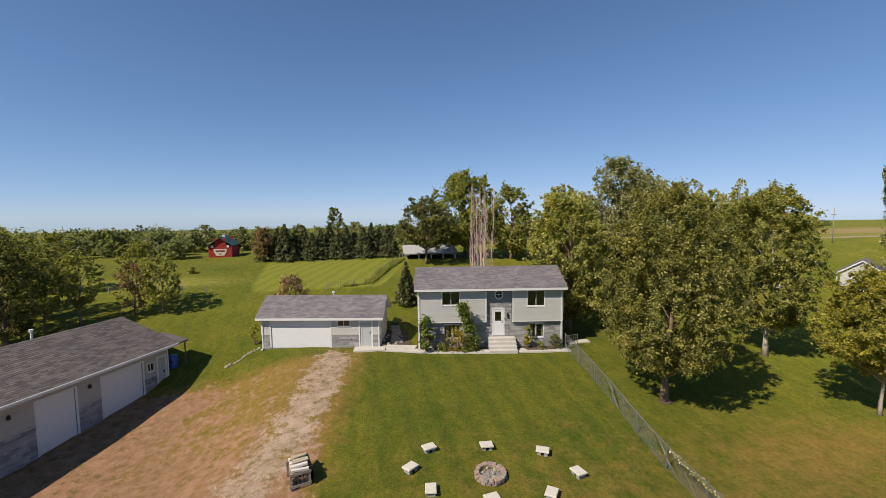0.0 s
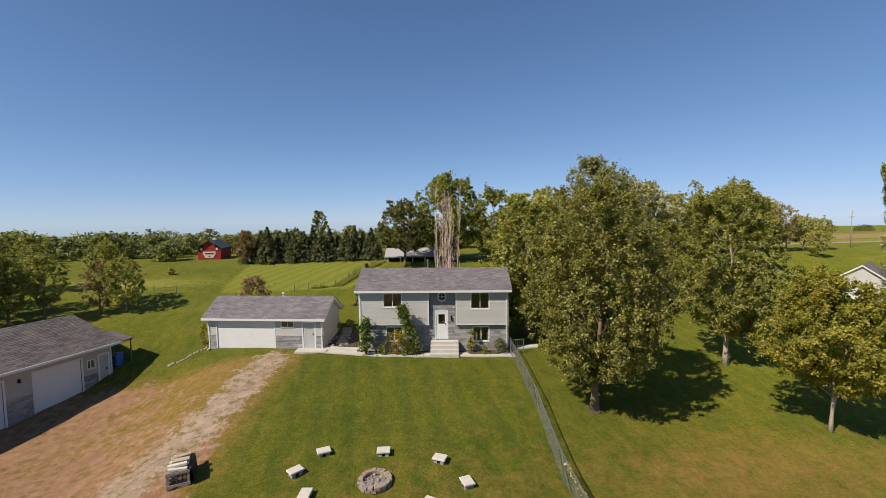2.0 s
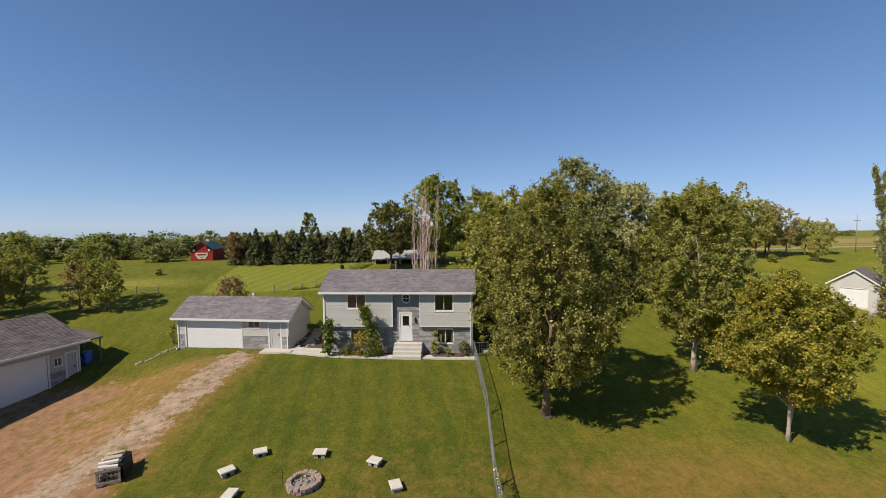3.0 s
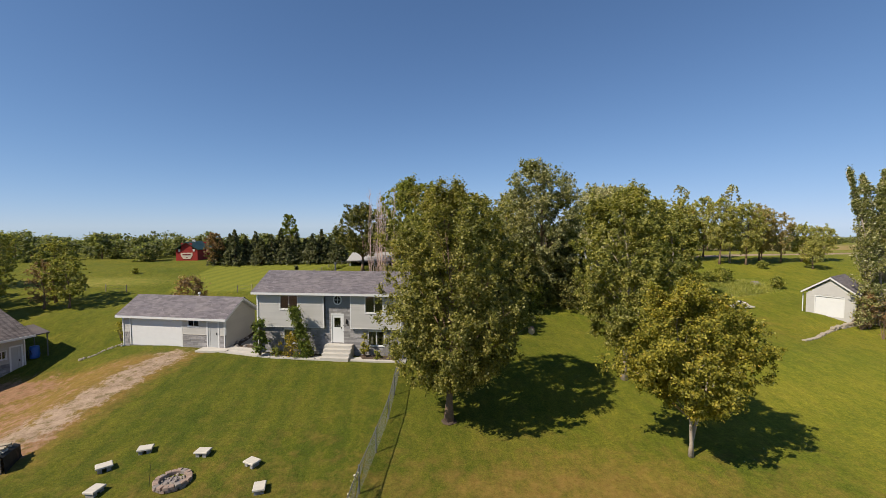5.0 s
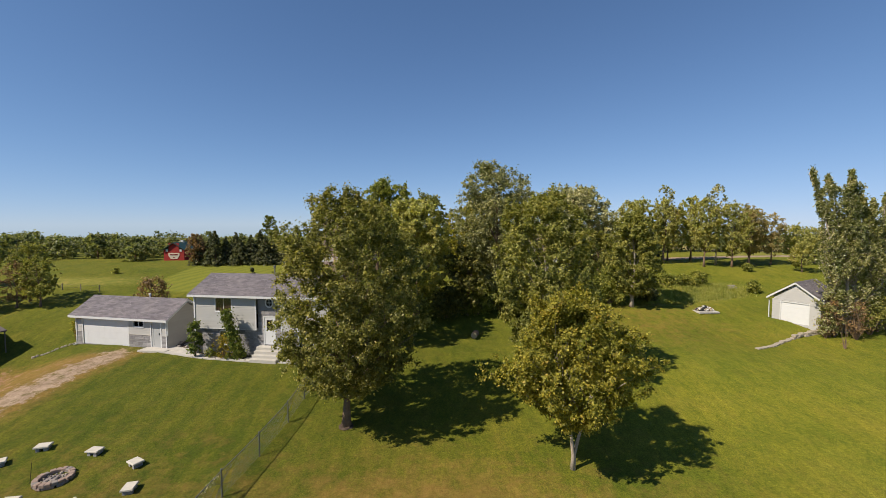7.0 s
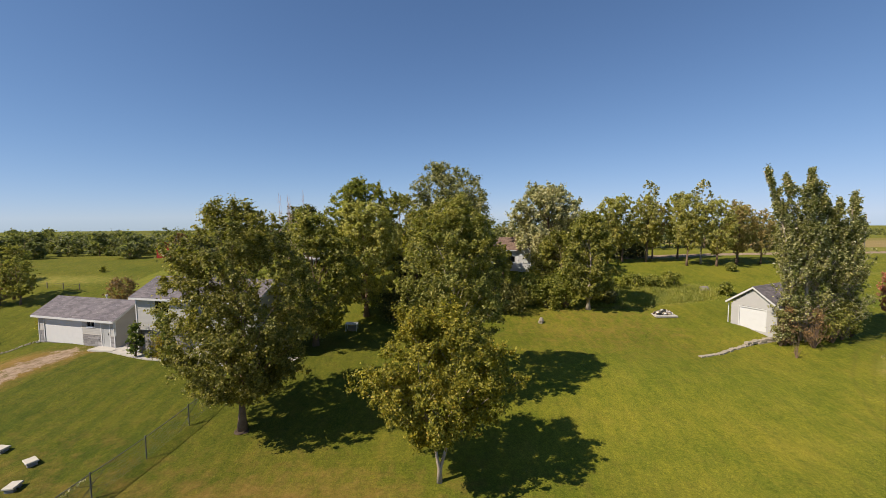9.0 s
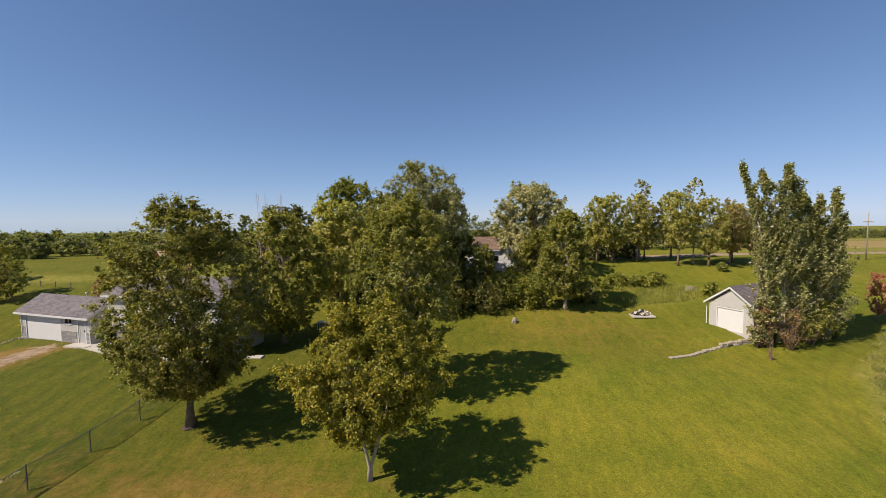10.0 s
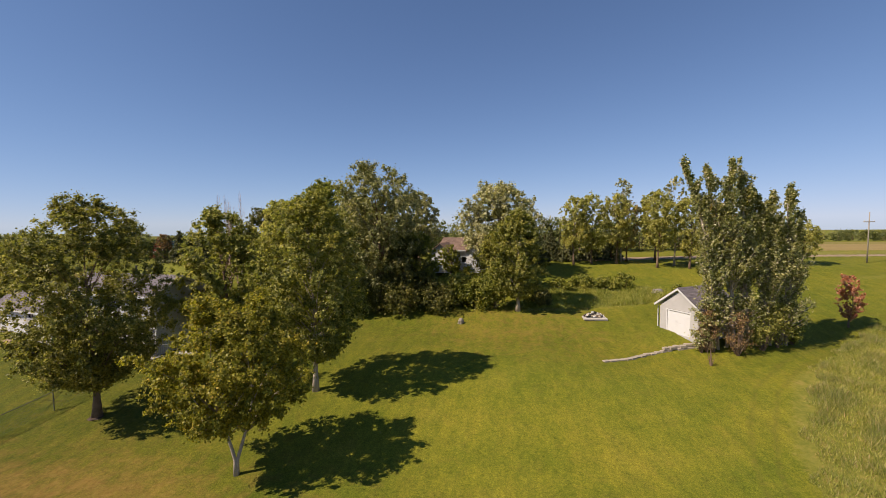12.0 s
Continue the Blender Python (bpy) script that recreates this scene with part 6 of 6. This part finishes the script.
# ---- trees further off ----
ROAD_ROW = "row of trees by the road"
olive = make_tree("oak_tree", 81, 9.4, 2.6, 5.6, "tall", 110, 110, 0.165, LEAF_ROW, BARK, 0.15, "olive-green tree with a bare lower trunk", group=ROAD_ROW, at=(62.7, 55.2), clump=0.11, lumps=0.4)
green = make_tree("oak_tree", 82, 8.9, 2.0, 5.4, "oval", 110, 100, 0.165, LEAF_ROW, BARK, 0.15, "green tree with an uneven crown beside the road", group=ROAD_ROW, at=(66.4, 54.6), clump=0.11, lumps=0.45)
rusty = make_tree("oak_tree", 84, 8.6, 2.2, 4.8, "tall", 100, 70, 0.155, LEAF_BROWNING, BARK, 0.14, "thinning tree with browning leaves beside the road", group=ROAD_ROW, at=(69.6, 55.4), clump=0.11, lumps=0.45)
for kind, x, y, s, a in ((olive, 58.5, 58.1, 0.98, 40), (rusty, 73.4, 56.0, 0.86, 230), (olive, 64.6, 61.0, 1.02, 300), (green, 55.2, 58.4, 1.05, 10), (rusty, 60.6, 60.5, 1.0, 75), (green, 71.3, 57.6, 0.9, 190), (olive, 52.6, 57.2, 0.95, 140)):
    copy_thing(kind, pose(x, y, at_land(x, y), 0, 0, a)).scale = (s, s, s)
small = make_tree("oak_tree", 83, 5.6, 1.3, 4.8, "round", 80, 85, 0.17, LEAF_ROW, BARK, 0.14, "rounded green tree at the field's edge", group="row of trees by the road", at=(77.4, 56.4), clump=0.14)
for x, y, s, a in ((81.2, 57.0, 0.95, 60), (73.6, 51.2, 0.72, 140)):
    copy_thing(small, pose(x, y, at_land(x, y), 0, 0, a)).scale = (s, s, s)
thin = make_tree("birch_tree", 85, 11.6, 6.0, 3.2, "oval", 46, 36, 0.2, LEAF_SILVER, BARK_PALE, 0.13, "thin grayish tree rising above the row", group="row of trees by the road", at=(65.3, 56.4), clump=0.14)
copy_thing(thin, pose(59.8, 60.4, at_land(59.8, 60.4), 0, 0, 120))


def bare_poplar(seed, at, h):
    r = np.random.default_rng(seed)
    root = thing("dead_tree", pose(at[0], at[1], at_land(*at)), "tall leafless poplar with upright pale twigs", "tree", "dead poplars behind the house")
    ms = Mesh()
    for s in range(2):
        a = s * 2.6 + seed
        tip = Vector((0.55 * math.cos(a), 0.5 * math.sin(a), h * (0.84 + 0.16 * r.random())))
        foot = Vector((0.16 * math.cos(a), 0.16 * math.sin(a), -0.1))
        axis = [foot, foot.lerp(tip, 0.3) + Vector((0.10 * r.normal(), 0, 0)), foot.lerp(tip, 0.62) + Vector((0.12 * r.normal(), 0, 0)), tip]
        ms.tube(axis, [0.08, 0.052, 0.026, 0.006], 6)
        for _ in range(52):
            k = 0.14 + 0.80 * r.random()
            q = min(int(k * 3), 2)
            p = axis[q].lerp(axis[q + 1], k * 3 - q)
            b, w = r.random() * 6.28, (0.18 + 0.42 * r.random()) * (1.1 - 0.75 * k)
            e = p + Vector((w * math.cos(b), w * math.sin(b), 0.8 + 1.5 * r.random() * (1.15 - k)))
            ms.tube([p, p.lerp(e, 0.4) + Vector((0.14 * math.cos(b), 0.14 * math.sin(b), 0)), e], [0.014, 0.010, 0.005], 3)
    part("trunk", ms, DEADWOOD, root)


bare_poplar(1, (13.3, 40.6), 11.6)
bare_poplar(2, (14.0, 40.2), 12.6)
bare_poplar(3, (14.8, 40.8), 12.0)
make_tree("oak_tree", 91, 8.1, 2.5, 8.4, "dome", 130, 80, 0.2, LEAF_DARK, BARK, 0.22, "dark green oak shading the open shed", at=(11.0, 53.9), clump=0.12)
make_tree("willow_tree", 108, 4.4, 0.5, 3.0, "round", 90, 60, 0.16, LEAF_TWIG, BARK, 0.12, "brownish rounded tree at the end of the spruces", at=(-9.9, 60.2), clump=0.13)
make_tree("cottonwood_tree", 93, 11.4, 1.8, 11.6, "oval", 170, 90, 0.26, LEAF_GREEN, BARK, 0.28, "tall green tree behind the dead poplars", at=(17.6, 58.0), clump=0.11)
make_tree("cottonwood_tree", 95, 9.6, 1.0, 8.0, "oval", 130, 80, 0.24, LEAF_OLIVE, BARK, 0.25, "olive-green tree beside the open shed", at=(23.5, 55.0), clump=0.12)
make_tree("cottonwood_tree", 97, 9.3, 0.9, 7.2, "oval", 130, 80, 0.24, LEAF_YELLOW, BARK, 0.25, "yellow-green tree in the grove behind the house", at=(28.1, 45.2), clump=0.12)

# trees beyond the workshop
side = make_tree("willow_tree", 101, 6.9, 1.9, 3.9, "oval", 84, 74, 0.13, LEAF_OLIVE, BARK, 0.13, "slender olive-green tree beyond the workshop", group="trees beyond the workshop", at=(-24.8, 41.0), clump=0.15, lumps=0.4)
for x, y, s, a in ((-22.3, 38.6, 0.86, 70), (-20.4, 39.6, 0.84, 150), (-17.6, 43.0, 0.86, 250), (-26.4, 39.4, 0.95, 300), (-28.6, 42.5, 0.95, 330), (-30.6, 39.0, 1.0, 100), (-33.5, 43.0, 1.0, 60), (-37.0, 40.0, 1.0, 15), (-26.6, 48.0, 0.88, 190), (-31.0, 47.6, 0.92, 240), (-36.0, 49.0, 0.95, 340)):
    copy_thing(side, pose(x, y, at_land(x, y), 0, 0, a)).scale = (1.12 * s, 1.12 * s, s)
make_tree("oak_tree", 104, 7.8, 0.8, 5.6, "oval", 120, 85, 0.16, LEAF_DARK, BARK, 0.2, "large dark tree close behind the workshop", group="trees beyond the workshop", at=(-23.6, 36.6), clump=0.13)
brown = make_tree("willow_tree", 103, 4.4, 0.7, 3.0, "round", 60, 34, 0.10, LEAF_TWIG, BARK, 0.1, "rusty half-bare small tree beyond the workshop", group="trees beyond the workshop", at=(-17.3, 41.2), clump=0.15)
make_tree("willow_tree", 105, 4.8, 1.0, 3.6, "round", 80, 60, 0.13, LEAF_OLIVE, BARK, 0.1, "small rounded tree at the field's edge", group="trees beyond the workshop", at=(-15.2, 41.3), clump=0.15)
for k in range(15):
    x = -9.4 + 1.16 * k
    y = 60.6 + 0.8 * math.sin(k * 2.1) + 0.06 * k
    make_spruce(200 + k, 3.7 + 1.3 * ((k * 7) % 5) / 4, 3.0 + 0.4 * (k % 3), (x, y))
make_tree("cottonwood_tree", 107, 6.9, 0.6, 3.0, "oval", 110, 60, 0.18, LEAF_GREEN, BARK, 0.14, "narrow green tree rising behind the spruces", at=(-0.4, 63.5), clump=0.16)

for k, (x, y, h) in enumerate(((52.5, 60.5, 4.4), (55.8, 62.0, 4.9), (59.0, 62.4, 4.2), (50.2, 61.5, 5.0), (48.0, 57.5, 3.9))):
    make_spruce(240 + k, h, 3.2, (x, y), "dark green spruce behind the row of trees", "spruces by the road")


def far_woods():
    """The woods that close the view: many crowns in one sheet of leaves, and their trunks."""
    r = np.random.default_rng(77)
    cs, rads = [], []
    ms = Mesh()

    def crown(x, y, h, w):
        z0 = at_land(x, y)
        n = 30
        p = crown_points(r, n, h, 0.04 * h, w, "oval")
        cs.append(p + np.array([x, y, z0]))
        rads.append(np.full(n, 0.155 * w) * (0.7 + 0.6 * r.random(n)))
        ms.tube([(x, y, z0 - 0.1), (x + 0.1, y, z0 + h * 0.6)], [0.12, 0.05], 5)

    for x in np.arange(-75, -22, 2.6):
        crown(x + r.normal(), 59 + 0.12 * (x + 75) + 9 * r.random(), 2.2 + 2.4 * r.random(), 2.8 + 2.8 * r.random())
    for x in np.arange(-95, 24, 2.2):
        crown(x + r.normal(), 76 + 12 * r.random(), 2.4 + 2.2 * r.random() ** 1.4, 3.2 + 2.2 * r.random())
    for x in np.arange(-130, 60, 3.4):
        crown(x + r.normal(), 100 + 8 * r.random(), 2.9 + 2.0 * r.random() ** 1.6, 4.0 + 2.4 * r.random())
    for x in np.arange(24, 96, 2.4):
        crown(x + r.normal(), 78 + 5 * r.random(), 5.2 + 1.8 * r.random(), 5.5 + r.random())
    for x in np.arange(-320, 420, 7.5):
        crown(x + 3 * r.normal(), 260 + 20 * r.random(), (4.2 if x < 150 else 2.8) + 2.2 * r.random(), 9.0)
    for x in np.arange(110, 200, 6.0):
        crown(x + 2 * r.normal(), 150 + 10 * r.random(), 2.6 + 1.2 * r.random(), 6.0)
    root = tagged(new("far_woods", ms.data("far_woods", BARK)), "distant belt of mixed green woodland", "woods", kind="stuff")
    part("foliage", leaf_mesh("foliage", np.concatenate(cs), np.concatenate(rads), 40, 0.29, LEAF_FAR, 0.8, 0.5, rng=r, core=np.array([0, 100, -200.0]), reach=1.15), LEAF_FAR, root, kind="stuff")


far_woods()


# ---- field fence and tall weeds ----
def field_fence(pts, step, label):
    root = thing("field_fence", pose(pts[0][0], pts[0][1], 0), label, "fence")
    o = Vector(pts[0])
    pts = [Vector(p) for p in pts]
    for a, b in zip(pts[:-1], pts[1:]):
        n = max(1, round((b - a).length / step))
        prev = None
        for i in range(n + 1):
            p = a.lerp(b, i / n)
            z = at_land(p.x, p.y)
            part("post", Mesh().tube([(p.x - o.x, p.y - o.y, z - 0.1), (p.x - o.x + 0.02, p.y - o.y, z + 0.75)], [0.05, 0.045], 6), WOOD, root)
            if prev:
                for h in (0.35, 0.65):
                    part("wire", Mesh().tube([prev + Vector((0, 0, h)), Vector((p.x - o.x, p.y - o.y, z + h))], [0.008, 0.008], 3), STEEL, root)
            prev = Vector((p.x - o.x, p.y - o.y, z))


field_fence([(-1.5, 45.2), (2.6, 46.3), (8.6, 58.6)], 1.5, "post and wire fence along the hay field")
field_fence([(-13, 46.0), (-22, 47.5)], 2.2, "old post fence before the field trees")


def weeds(seed, n, y0, y1, spread_x, label, leaf=LEAF_WEED, tall=1.0, broad=1.0, gaps=0.0):
    r = np.random.default_rng(seed)
    t = r.random(n)
    y = y0 + (y1 - y0) * t
    x, edge = spread_x(y, t, r)
    clump = 0.5 + 0.5 * np.sin(1.3 * x + 2 * np.sin(0.7 * y)) * np.sin(1.1 * y + np.sin(x))
    keep = r.random(n) < 1 - gaps * (clump < 0.52)
    x, y, edge, n = x[keep], y[keep], edge[keep], int(keep.sum())
    z = land(x, y)
    clump = 0.5 + 0.5 * np.sin(1.3 * x + 2 * np.sin(0.7 * y)) * np.sin(1.1 * y + np.sin(x))
    h = (0.09 + 0.30 * r.random(n) ** 1.6) * (0.35 + 0.9 * clump) * np.clip((x - edge) / 0.5 + 0.7, 0.6, 1) * tall
    a = r.random(n) * 6.283
    w = (0.006 + 0.010 * r.random(n)) * broad
    lean = 0.5 * h
    la = r.random(n) * 6.283
    base = np.stack([x, y, z - 0.02], 1)
    side = np.stack([np.cos(a) * w, np.sin(a) * w, np.zeros(n)], 1)
    tip = base + np.stack([lean * np.cos(la), lean * np.sin(la), h], 1)
    v = np.stack([base - side, base + side, tip], 1).reshape(-1, 3)
    tri = np.arange(3 * n).reshape(-1, 3)
    me = bpy.data.meshes.new("tall_weeds")
    me.from_pydata(v.tolist(), [], tri.tolist())
    me.materials.append(leaf)
    tagged(new("tall_weeds", me), label, "weeds", kind="stuff")


def strip_edge(y, t, r):
    edge = np.interp(y, [6, 13, 16, 19, 23.1, 28.9, 33.3, 36.5], [52.4, 53.2, 54.1, 55.5, 58.1, 62.8, 68.0, 72.5])
    return edge + r.random(len(y)) ** 1.2 * 16 + 0.35 * np.sin(y * 1.7) + 0.2 * np.sin(y * 4.1), edge


def thicket_edge(y, t, r):
    edge = np.interp(y, [39.4, 41.2, 43.8, 45.8], [45.6, 45.0, 44.8, 46.0])
    return edge + r.random(len(y)) * np.interp(y, [39.4, 41.2, 43.8, 45.8], [3.5, 11.5, 15, 13]) + 0.5 * np.sin(y * 2) + 0.8 * r.normal(size=len(y)), edge


weeds(31, 130000, 6, 36.5, strip_edge, "strip of tall seeding weeds and grass", tall=1.35, gaps=0.6)
weeds(33, 80000, 6, 36.5, strip_edge, "green leafy undergrowth among the seeding weeds", LEAF_UNDER, 1.1, 2.0)
weeds(32, 26000, 39.0, 46.2, thicket_edge, "rough patch of tall grass and weeds", tall=0.8, gaps=0.6)


def fence_line(y, t, r):
    edge = np.interp(y, [45.6, 46.4, 58.4], [-0.5, 2.7, 8.6])
    return edge - 0.3 + 0.9 * r.random(len(y)), edge - 2


weeds(34, 30000, 39.6, 45.6, thicket_edge, "leafy green undergrowth in the rough patch", LEAF_UNDER, 1.5, 2.6)
weeds(35, 9000, 45.8, 58.4, fence_line, "tall dark weeds along the field fence", LEAF_UNDER, 1.7, 3.0)
